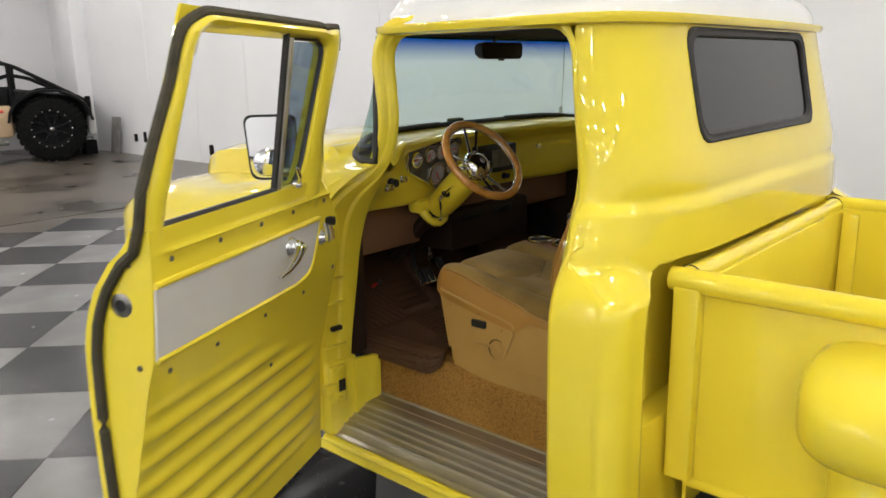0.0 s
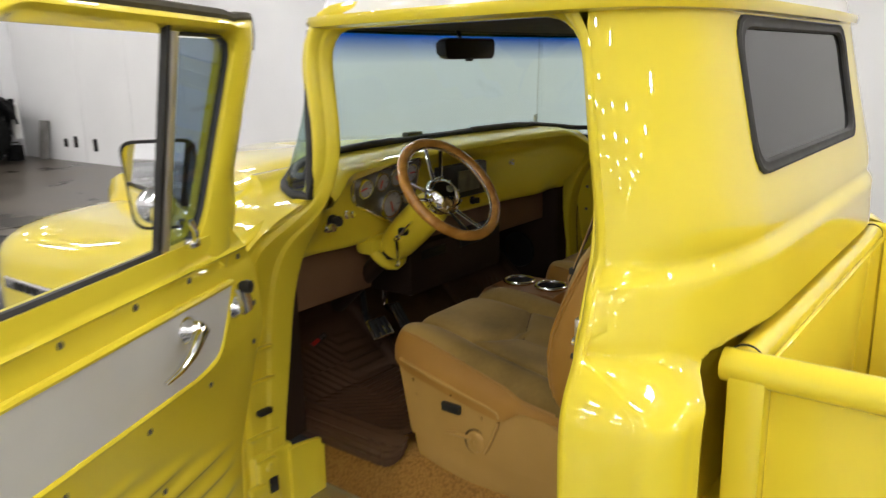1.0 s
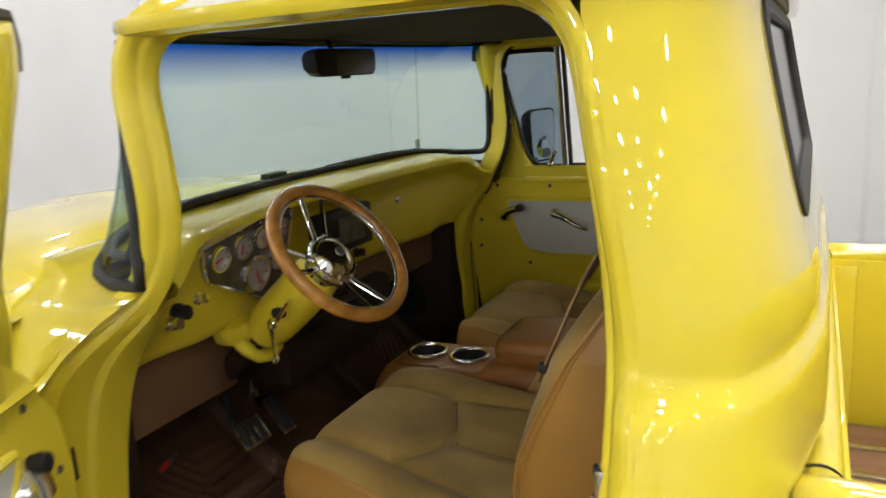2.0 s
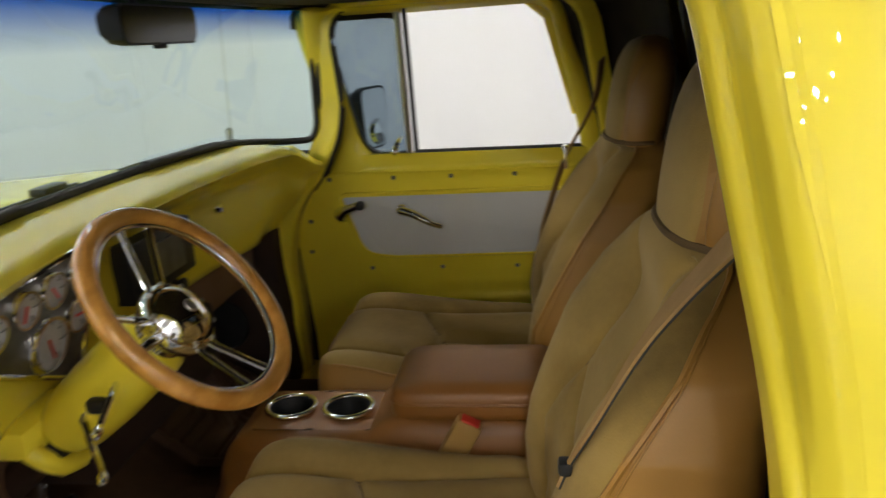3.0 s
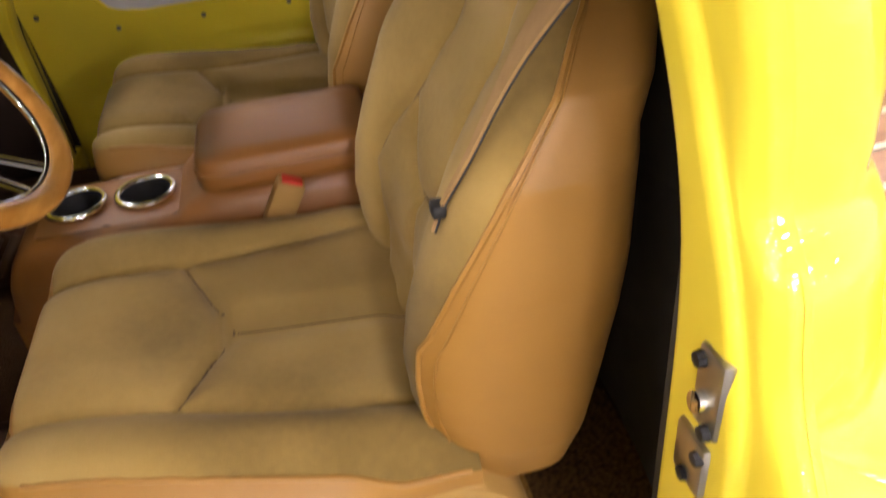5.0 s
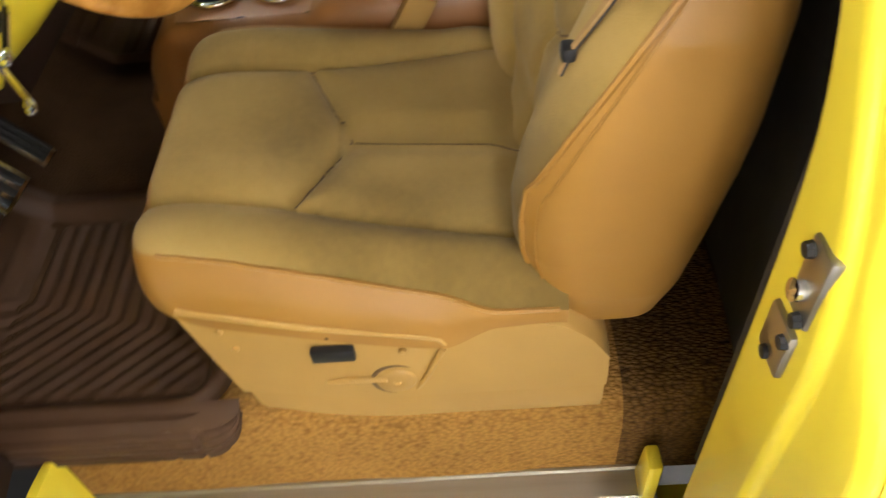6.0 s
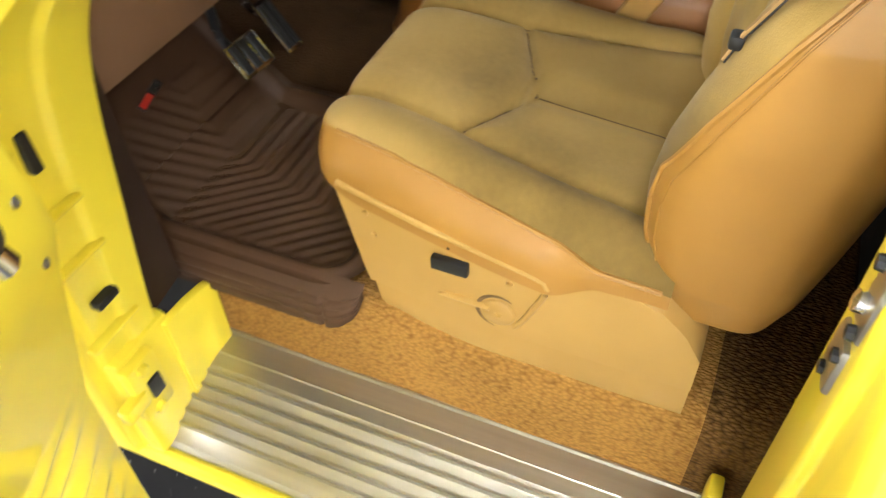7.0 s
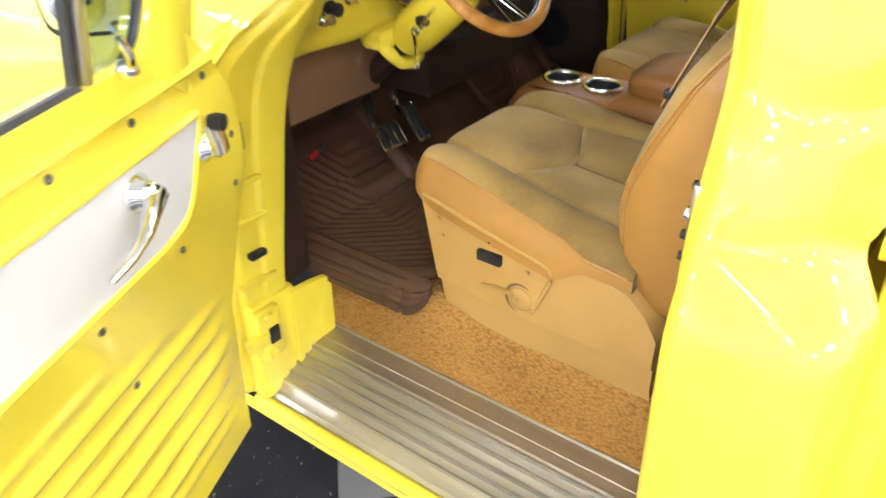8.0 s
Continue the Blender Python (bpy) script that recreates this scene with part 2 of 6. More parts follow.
def add_box(bm, x0, x1, y0, y1, z0, z1, bevel=0.0, seg=2, m=None):
    r = bmesh.ops.create_cube(bm, size=1)
    bmesh.ops.scale(bm, verts=r["verts"], vec=(x1 - x0, y1 - y0, z1 - z0))
    bmesh.ops.translate(bm, verts=r["verts"], vec=((x0 + x1) / 2, (y0 + y1) / 2, (z0 + z1) / 2))
    vs = r["verts"]
    if bevel:
        es = list({e for v in vs for e in v.link_edges})
        res = bmesh.ops.bevel(bm, geom=es, offset=bevel, segments=seg, affect="EDGES", profile=0.5)
        vs = list({v for f in res["faces"] for v in f.verts} | {v for v in vs if v.is_valid})
    if m:
        bmesh.ops.transform(bm, matrix=m, verts=vs)
    return bm


def box(x0, x1, y0, y1, z0, z1, bevel=0.0, seg=2, m=None):
    return add_box(bmesh.new(), x0, x1, y0, y1, z0, z1, bevel, seg, m)


def tube_grid(path, radius, n=10, squash=1.0, up=Vector((0, 0, 1))):
    """Rings of a tube along path; radius a number or one per point."""
    pts = [Vector(p) for p in path]
    rings = []
    for i, p in enumerate(pts):
        d = (pts[min(i + 1, len(pts) - 1)] - pts[max(i - 1, 0)]).normalized()
        a = d.cross(up)
        if a.length < 1e-4:
            a = d.cross(Vector((1, 0, 0)))
        a.normalize()
        b = d.cross(a).normalized()
        r = radius[i] if isinstance(radius, (list, tuple)) else radius
        rings.append([p + r * (math.cos(k) * a + squash * math.sin(k) * b) for k in (2 * math.pi * j / n for j in range(n))])
    return rings


def tube(path, radius, n=10, closed=False, squash=1.0, up=Vector((0, 0, 1))):
    bm = bmesh.new()
    if closed:
        path = list(path)
        pts = path[-1:] + path + path[:1]
        rings = tube_grid(pts, radius, n, squash, up)[1:-1]
        add_grid(bm, rings, close_u=True, close_v=True)
    else:
        add_grid(bm, tube_grid(path, radius, n, squash, up), close_v=True, caps=True)
    return bm


def add_lathe(bm, profile, m, n=24, index=0):
    """Profile of (radius, height) about local z, placed by m."""
    rings = [[m @ Vector((r * math.cos(a), r * math.sin(a), h)) for a in (2 * math.pi * k / n for k in range(n))] for r, h in profile]
    add_grid(bm, rings, close_v=True, caps=True, index=index)
    return bm


def lathe(profile, m, n=24):
    return add_lathe(bmesh.new(), profile, m, n)


def facing(p, direction, spin=0.0):
    """A pose at p whose z points along direction."""
    q = Vector(direction).to_track_quat("Z", "Y")
    return Matrix.Translation(p) @ q.to_matrix().to_4x4() @ Matrix.Rotation(radians(spin), 4, "Z")


def lerp_table(table, v):
    xs = [a for a, _ in table]
    ys = [b for _, b in table]
    if xs[0] > xs[-1]:
        xs, ys = xs[::-1], ys[::-1]
    return float(np.interp(v, xs, ys))


def round_path(corners, radii, n=6):
    """A polyline with rounded corners."""
    pts = [Vector(c) for c in corners]
    out = [pts[0]]
    for i in range(1, len(pts) - 1):
        p, a, b = pts[i], pts[i - 1], pts[i + 1]
        r = radii[i] if isinstance(radii, (list, tuple)) else radii
        u, v = (a - p), (b - p)
        ra = min(r, 0.49 * u.length, 0.49 * v.length)
        s, e = p + u.normalized() * ra, p + v.normalized() * ra
        for k in range(n + 1):
            t = k / n
            out.append(s * (1 - t) ** 2 + p * 2 * t * (1 - t) + e * t ** 2)
    out.append(pts[-1])
    return out


def resample(path, step, count=0):
    pts = [Vector(p) for p in path]
    d = [0.0]
    for a, b in zip(pts, pts[1:]):
        d.append(d[-1] + (b - a).length)
    n = count or max(2, int(round(d[-1] / step)) + 1)
    res = []
    for t in np.linspace(0, d[-1], n):
        k = min(max(int(np.searchsorted(d, t)) - 1, 0), len(pts) - 2)
        f = (t - d[k]) / max(d[k + 1] - d[k], 1e-9)
        res.append(pts[k].lerp(pts[k + 1], f))
    return res


def smooth_step(a, b, v):
    t = min(max((v - a) / (b - a), 0.0), 1.0)
    return t * t * (3 - 2 * t)


# ---- the room ----
# ROOM_L is assumed: the unseen left side is lengthened to hold more lamps
ROOM_L, ROOM_R, ROOM_B, ROOM_F, ROOM_H = -24.0, 5.05, -8.0, 17.0, 4.6
CHECK_END = 8.1

floor = tagged(finish("floor", box(ROOM_L, ROOM_R, ROOM_B, CHECK_END, -0.25, -0.006), CONCRETE), "grey checkerboard tiled showroom floor with worn gloss", "floor", kind="structure")
tagged(finish("floor_2", box(ROOM_L, ROOM_R, CHECK_END, ROOM_F, -0.25, 0.0), CONCRETE), "stained polished brown concrete floor", "floor", kind="structure")
wall = tagged(finish("wall_right", box(ROOM_R, ROOM_R + 0.2, ROOM_B, ROOM_F, -0.2, ROOM_H), WALL), "plain white painted wall with panel joints", "wall", kind="structure")
# unseen left wall, set far back to let in low-angle lamplight
tagged(finish("wall_left", box(ROOM_L - 0.2, ROOM_L, ROOM_B, ROOM_F, -0.2, ROOM_H), WALL), "plain white painted wall", "wall", kind="structure")
tagged(finish("wall_far", box(ROOM_L - 0.2, ROOM_R + 0.2, ROOM_F, ROOM_F + 0.2, -0.2, ROOM_H), WALL), "scuffed white painted wall", "wall", kind="structure")
tagged(finish("wall_back", box(ROOM_L - 0.2, ROOM_R + 0.2, ROOM_B - 0.2, ROOM_B, -0.2, ROOM_H), WALL), "plain white painted wall", "wall", kind="structure")
tagged(finish("ceiling", box(ROOM_L - 0.2, ROOM_R + 0.2, ROOM_B - 0.2, ROOM_F + 0.2, ROOM_H, ROOM_H + 0.2), CEILING), "plain pale ceiling", "ceiling", kind="structure")


def ceiling_light(x, y):
    bm = box(-0.155, 0.155, -0.155, 0.155, 0.0, 0.05, 0.008)
    ob = finish("ceiling_light", bm, WHITE_PAINT)
    ob.matrix_basis = pose(x, y, ROOM_H - 0.09)
    part("diffuser", box(-0.13, 0.13, -0.13, 0.13, -0.012, -0.002), LAMP, ob, "glowing diffuser", smooth=0)
    part("rod", box(-0.01, 0.01, -0.01, 0.01, 0.05, 0.092), STEEL, ob)
    return tagged(ob, "square white ceiling light panel, switched on", "light", "ceiling lights")


LIGHTS = [(-8.8 + 2.15 * i, -6.2 + 2.9 * j) for i in range(-1, 7) for j in range(8)]
LIGHTS = [(x, y) for x, y in LIGHTS if not (-5.0 < x < 1.0 and 0.5 < y < 4.0)]
first_light = ceiling_light(*LIGHTS[0])
for x, y in LIGHTS[1:]:
    copy_thing(first_light, pose(x, y, ROOM_H - 0.09))
# added fill light: larger panels over far bays that are assumed, not seen
for i in range(4):
    for j in range(5):
        copy_thing(first_light, pose(-21.6 + 3.6 * i, -5.0 + 4.6 * j, ROOM_H - 0.18) @ Matrix.Diagonal((2, 2, 2, 1)))

# ---- the pickup truck ----
truck = tagged(new("pickup_truck"), "glossy yellow vintage pickup truck with white roof, driver door open", "truck")

OUT = [(0.42, 0.865), (0.47, 0.905), (0.60, 0.925), (0.90, 0.93), (1.05, 0.925), (1.12, 0.912), (1.18, 0.886), (1.235, 0.845), (1.265, 0.808), (1.30, 0.79)]
INN = [(0.42, 0.86), (0.50, 0.858), (0.75, 0.845), (0.85, 0.82), (0.99, 0.785), (1.05, 0.765), (1.19, 0.752), (1.30, 0.748)]


def upper_in(z):
    return 0.75 - 0.06 * max(z - 1.30, 0) / 0.36


# --- doors, in the closed position; s = -1 driver, +1 passenger ---
FRONT_EDGE = [(0.42, 1.005), (1.05, 1.0), (1.15, 0.985), (1.21, 0.952), (1.27, 0.905), (1.30, 0.87)]
REAR_EDGE = [(0.42, 0.165), (1.30, 0.165)]


def door(name, s, label):
    zs_out = [0.43, 0.45, 0.47, 0.50, 0.55, 0.65, 0.80, 0.92, 1.0, 1.06, 1.10, 1.14, 1.18, 1.21, 1.235, 1.255, 1.275, 1.30]
    zs_in = [1.30, 1.285, 1.27, 1.260, 1.256, 1.252, 1.248, 1.244, 1.22, 1.19, 1.15, 1.10, 1.05, 1.0, 0.975] + [0.955 - 0.00625 * k for k in range(76)] + [0.46, 0.43]
    rows = []
    n = 28
    for z in zs_out:
        x = lerp_table(OUT, z)
        ya, yb = lerp_table(REAR_EDGE, z), lerp_table(FRONT_EDGE, z)
        rows.append([(s * x, ya + (yb - ya) * j / n, z) for j in range(n + 1)])
    for z in zs_in:
        ya, yb = lerp_table(REAR_EDGE, z), lerp_table(FRONT_EDGE, z)
        row = []
        for j in range(n + 1):
            y = ya + (yb - ya) * j / n
            x = lerp_table(INN, z)
            top = 0.95 - 0.16 * max(0, (y - 0.55)) / 0.45
            w = smooth_step(0.49, 0.53, z) * (1 - smooth_step(top - 0.05, top, z)) * smooth_step(0.17, 0.21, y) * (1 - smooth_step(0.90, 0.99, y))
            x -= 0.011 * w * (0.5 + 0.5 * math.cos(2 * math.pi * (z - 0.50) / 0.062)) ** 1.5
            x -= 0.006 * (1 - smooth_step(0.0, 0.008, abs(z - 1.252))) * (1 if 0.2 < y < 0.96 else 0)
            row.append((s * x, y, z))
        rows.append(row)
    ob = part(name, grid_mesh([[r[j] for r in rows] for j in range(n + 1)], close_v=True, caps=True), YELLOW, truck, label, smooth=50)
    # window frame
    corners = [(0, 0.215, 1.28), (0, 0.235, 1.40), (0, 0.298, 1.668), (0, 0.862, 1.660), (0, 0.795, 1.335), (0, 0.76, 1.285)]
    path = resample(round_path(corners, [0, 0.1, 0.055, 0.045, 0.06, 0], 12), 0.009)
    def frame_width(p, nrm):
        back = lerp_table([(1.28, 0.050), (1.36, 0.060), (1.46, 0.047), (1.56, 0.034), (1.70, 0.032)], p.z)
        wide = back + (0.070 - back) * smooth_step(0.0, 0.8, nrm.y)
        return wide + (0.020 - wide) * smooth_step(0.5, 0.95, nrm.z)
    ring = []
    for i, p in enumerate(path):
        d = path[min(i + 1, len(path) - 1)] - path[max(i - 1, 0)]
        nrm = Vector((0, -d.z, d.y)).normalized()
        w = frame_width(p, nrm)
        w += 0.05 * smooth_step(1.43, 1.32, p.z) * smooth_step(0.2, 0.5, nrm.y)
        q = p + nrm * w
        xi, xo = upper_in(p.z), upper_in(q.z)
        c1, c2 = p.lerp(q, 0.12), p.lerp(q, 0.88)
        rear = smooth_step(0.3, 0.9, -nrm.y)
        hole = p - nrm * ((0.040 if s < 0 else 0.0) * rear + 0.010 * smooth_step(0.3, 0.9, nrm.z))
        ring.append([(s * (xi + 0.034), hole.y, hole.z), (s * (xi + 0.006), p.y, p.z), (s * xi, c1.y, c1.z), (s * (xo - 0.004), p.lerp(q, 0.5).y, p.lerp(q, 0.5).z), (s * xo, c2.y, c2.z),
                     (s * (xo + 0.008), q.y, q.z), (s * (xo + 0.040), q.y + 0.012 * rear, q.z), (s * (xo + 0.048), c2.y + 0.014 * rear, c2.z), (s * (xi + 0.046), hole.y - 0.004 * rear, hole.z)])
    part("window_frame", grid_mesh(ring, close_v=True, caps=True), YELLOW, ob, smooth=50)
    # rubber seal along the outer edge of frame and rear edge
    seal = [(s * (lerp_table(OUT, z) - 0.032), 0.160, z) for z in np.linspace(0.45, 1.26, 34)]
    frame_seal = []
    for i, p in enumerate(path):
        d = path[min(i + 1, len(path) - 1)] - path[max(i - 1, 0)]
        nrm = Vector((0, -d.z, d.y)).normalized()
        q = p + nrm * (frame_width(p, nrm) + 0.006)
        if q.z > 1.30:
            frame_seal.append((s * (upper_in(q.z) + 0.016), q.y, q.z))
    cut = len(frame_seal) - 33
    part("weather_seal", tube(seal + frame_seal[:cut], 0.011, 8), SEAL_BROWN, ob, "dark rubber weather seal")
    # square outer flange at the rear top corner of the frame
    bm = bmesh.new()
    flat = [(0.262, 1.380), (0.232, 1.380), (0.263, 1.509), (0.298, 1.621), (0.311, 1.686), (0.318, 1.706), (0.42, 1.703), (0.62, 1.694), (0.62, 1.685), (0.40, 1.678), (0.33, 1.620)]
    out_v = [bm.verts.new((s * (upper_in(z) + 0.050), y - 0.022, z)) for y, z in flat]
    in_v = [bm.verts.new((s * (upper_in(z) + 0.044), y - 0.022, z)) for y, z in flat]
    bm.faces.new(out_v)
    bm.faces.new(in_v[::-1])
    for i in range(len(flat)):
        bm.faces.new((out_v[i - 1], out_v[i], in_v[i], in_v[i - 1]))
    part("edge_flange", bm, YELLOW, ob, smooth=0)
    # vent glass, division bar, rubber
    bar = box(s * 0.70 - 0.006, s * 0.70 + 0.006, 0.642, 0.653, 1.300, 1.665)
    for v in bar.verts:
        v.co.x += s * (upper_in(v.co.z) - 0.688)
    part("division_bar", bar, BLACK_RUBBER, ob, "black window division channel", smooth=0)
    chrome_bar = [(s * (upper_in(z) + 0.010), 0.666, z) for z in (1.302, 1.655)]
    part("vent_post", tube(chrome_bar, 0.0085, 8), STEEL, ob, "chrome vent window post")
    vent = [(0, 0.665, 1.29), (0, 0.665, 1.656), (0, 0.862, 1.656), (0, 0.795, 1.335), (0, 0.77, 1.292), (0, 0.67, 1.29)]
    vp = resample(round_path(vent, [0, 0.02, 0.045, 0.06, 0.03, 0], 6), 0.02)
    ctr = Vector((0, 0.745, 1.47))
    thin = 0.965 if s < 0 else 0.93
    inner = [[(s * (upper_in(p.z) + 0.022), p.y, p.z) for p in vp], [(s * (upper_in(p.z) + 0.014), *(ctr.lerp(p, thin).yz)) for p in vp], [(s * (upper_in(p.z) + 0.03), *(ctr.lerp(p, thin).yz)) for p in vp]]
    part("vent_rubber", grid_mesh(inner), BLACK_RUBBER, ob, "black vent window rubber")
    bm = bmesh.new()
    for off in (0.020, 0.024):
        bm.faces.new([bm.verts.new((s * (upper_in(p.z) + off), *(ctr.lerp(p, 0.95).yz))) for p in vp[:-1]])
    pane = part("vent_pane", bm, VENT_GLASS, ob, "smoked vent window glass", smooth=0)
    pane.visible_shadow = False
    latch = bmesh.new()
    add_lathe(latch, [(0.001, 0), (0.011, 0), (0.011, 0.012), (0.006, 0.02), (0.001, 0.022)], facing((s * 0.735, 0.70, 1.308), (-s, 0, 0)), 12)
    add_grid(latch, tube_grid([(s * 0.722, 0.70, 1.308), (s * 0.712, 0.69, 1.33), (s * 0.712, 0.678, 1.352)], [0.006, 0.006, 0.004], 8), close_v=True, caps=True)
    part("vent_latch", latch, CHROME, ob, "chrome vent latch")
    # window slot rubber at the sill
    slot = [(s * 0.760, y, 1.300) for y in (0.215, 0.65)]
    part("window_slot", tube(slot, 0.008, 6), BLACK_RUBBER, ob, "black window slot felt")
    # pale trim panel in its raised border
    deep = 0.026 if s > 0 else 0.0
    outline = [(0, 0.1675, 1.196), (0, 0.862, 1.194), (0, 0.812, 1.058 - deep), (0, 0.74, 1.040 - deep), (0, 0.1675, 1.046 - deep)]
    op = resample(round_path(outline + outline[:1], [0, 0.018, 0.05, 0.06, 0.0, 0], 6), 0.008)[:-1]
    bm = bmesh.new()
    top, low = [], []
    for p in op:
        x = lerp_table(INN, p.z)
        top.append(bm.verts.new((s * (x - 0.006 - 0.4 * deep), p.y, p.z)))
        low.append(bm.verts.new((s * (x + 0.004), p.y, p.z)))
    bm.faces.new(top)
    for i in range(len(op)):
        bm.faces.new((top[i], top[i - 1], low[i - 1], low[i]))
    part("trim_panel", bm, WHITE_PANEL, ob, "pale grey painted door trim panel", smooth=0)
    rim = [(s * (lerp_table(INN, p.z) - 0.003 - 0.3 * deep), p.y, p.z) for p in op]
    rim = [q for q, p in zip(rim, op) if p.y > 0.18 or p.z > 1.19 or p.z < 1.05 - deep]
    part("panel_border", tube(rim, 0.0075, 8, up=Vector((1, 0, 0))), YELLOW, ob, "raised yellow panel border")
    # inside door handle
    hx = 0.752
    hm = bmesh.new()
    add_lathe(hm, [(0.001, 0), (0.026, 0), (0.026, 0.006), (0.019, 0.012), (0.017, 0.028), (0.012, 0.036), (0.001, 0.038)], facing((s * hx, 0.692, 1.152), (-s, 0, 0)), 20)
    tip = 0.586 if s > 0 else 0.562
    arm = [(s * (hx - 0.030), 0.692, 1.152), (s * (hx - 0.040), 0.665, 1.147), (s * (hx - 0.045), 0.635, 1.132), (s * (hx - 0.044), 0.5 * (0.635 + tip), 1.117), (s * (hx - 0.040), tip, 1.109)]
    add_grid(hm, tube_grid(resample(arm, 0.012), [(0.019 if s > 0 else 0.015) - 0.0008 * k for k in range(len(resample(arm, 0.012)))], 10, squash=0.7), close_v=True, caps=True)
    part("door_handle", hm, CHROME, ob, "chrome inside door handle", smooth=60)
    # window crank
    cm = bmesh.new()
    add_lathe(cm, [(0.001, 0), (0.022, 0), (0.022, 0.006), (0.015, 0.012), (0.014, 0.026), (0.001, 0.03)], facing((s * hx, 0.862, 1.140), (-s, 0, 0)), 20)
    arm = resample([(s * (hx - 0.026), 0.862, 1.140), (s * (hx - 0.032), 0.845 if s > 0 else 0.850, 1.158 if s > 0 else 1.165), (s * (hx - 0.034), 0.80 if s > 0 else 0.835, 1.172 if s > 0 else 1.192)], 0.012)
    add_grid(cm, tube_grid(arm, [0.0145 - 0.0006 * k for k in range(len(arm))], 10), close_v=True, caps=True)
    crank = part("window_crank", cm, CHROME, ob, "chrome window crank", smooth=60)
    kn = arm[-1]
    part("knob", lathe([(0.001, 0), (0.010, 0.0), (0.013, 0.012), (0.012, 0.022), (0.001, 0.026)], facing(kn, (-s, 0, 0)), 14), BLACK_PLASTIC, crank, "black crank knob")
    # screws
    first = None
    spots = [(0.89, 1.236), (0.714, 1.236), (0.559, 1.236), (0.391, 1.236), (0.225, 1.236), (0.80, 1.0 - deep), (0.60, 1.0 - deep), (0.393, 1.0 - deep), (0.225, 1.005 - deep), (0.955, 1.12), (0.965, 1.03), (0.679, 0.835), (0.74, 0.755)]
    for y, z in spots:
        m = facing((s * (lerp_table(INN, z) - 0.001), y, z), (-s, 0, 0.0))
        if first is None:
            first = part("screw", lathe([(0.001, 0.0), (0.0062, 0.0), (0.0055, 0.002), (0.003, 0.0025), (0.001, 0.0005)], Matrix(), 10), GAUGE_PLATE, ob)
            first.matrix_basis = m
        else:
            again(first, m)
    return ob


door_r = door("passenger_door", 1, "closed yellow passenger door with a pale trim panel")
door_l = door("driver_door", -1, "open yellow driver door with ribbed inner panel")
HINGE = (-0.929, 1.046, 0.0)
OPEN = -65.8
door_l.matrix_basis = Matrix.Translation(HINGE) @ Matrix.Rotation(radians(OPEN), 4, "Z") @ Matrix.Translation([-v for v in HINGE])

# driver door's rear edge: latch hole, outside handle and mirror
bm = lathe([(0.001, -0.006), (0.020, -0.006), (0.024, 0.002), (0.020, 0.004)], facing((-0.825, 0.1655, 1.155), (0, -1, 0)), 20)
dl = part("door_latch", bm, GUN_METAL, door_l, "worn steel rotary door latch")
part("latch_hole", lathe([(0.001, 0.0), (0.012, 0.0), (0.0125, -0.004)], facing((-0.825, 0.1600, 1.155), (0, -1, 0)), 16), BLACK_PLASTIC, dl, smooth=0)
for x, z in ((-0.80, 1.03), (-0.80, 1.235)):
    again(next(o for o in door_l.children if o.name.startswith("screw")), facing((x, 0.1645, z), (0, -1, 0)))


def side_mirror(s, owner, mx, my, turn):
    arm = bmesh.new()
    add_grid(arm, tube_grid(resample([(s * 0.79, my - 0.03, 1.27), (s * 0.82, my - 0.02, 1.29), (s * (mx - 0.01), my + 0.02, 1.31), (s * mx, my + 0.02, 1.36)], 0.02), 0.011, 10), close_v=True, caps=True)
    mm = part("mirror_arm", arm, CHROME, owner, "chrome side mirror arm")
    face = pose(s * mx, my, 1.385, 0, 0, turn)
    def shell(depths, grow):
        rows = []
        for dy, g in zip(depths, grow):
            p = round_path([(0.070 * g, 0, 0), (0.070 * g, 0, 0.082 * g), (-0.070 * g, 0, 0.082 * g), (-0.058 * g, 0, -0.092 * g), (0.058 * g, 0, -0.092 * g), (0.070 * g, 0, 0)], [0, 0.025, 0.025, 0.03, 0.03, 0], 5)[:-1]
            rows.append([face @ (q + Vector((0, dy, 0))) for q in p])
        return rows
    part("mirror_shell", grid_mesh(shell([-0.012, -0.012, 0.004, 0.03, 0.045], [0.93, 1.0, 1.0, 0.85, 0.45]), close_v=True, caps=True), BLACK_PLASTIC, mm, "black side mirror shell")
    bm = bmesh.new()
    bm.faces.new([bm.verts.new(p) for p in shell([-0.0135], [0.93])[0]])
    part("mirror_glass", bm, MIRROR, mm, "square side mirror glass", smooth=0)
    part("spot_mirror", lathe([(0.001, 0.0), (0.038, 0.0), (0.034, 0.008), (0.02, 0.014), (0.001, 0.016)], face @ facing((s * 0.012, -0.014, -0.045), (0, -1, 0)), 20), CHROME, mm, "round convex spot mirror")


side_mirror(-1, door_l, 0.888, 0.872, 26)
side_mirror(1, door_r, 0.92, 0.80, -18)
bm = bmesh.new()
add_lathe(bm, [(0.001, 0), (0.02, 0), (0.018, 0.012), (0.012, 0.016), (0.012, 0.04), (0.001, 0.042)], facing((-0.905, 0.25, 1.135), (-1, 0, 0)), 16)
add_grid(bm, tube_grid([(-0.955, 0.25, 1.135), (-0.962, 0.30, 1.138), (-0.955, 0.36, 1.135)], [0.013, 0.012, 0.008], 8), close_v=True, caps=True)
part("outside_handle", bm, CHROME, door_l, "chrome outside door handle")

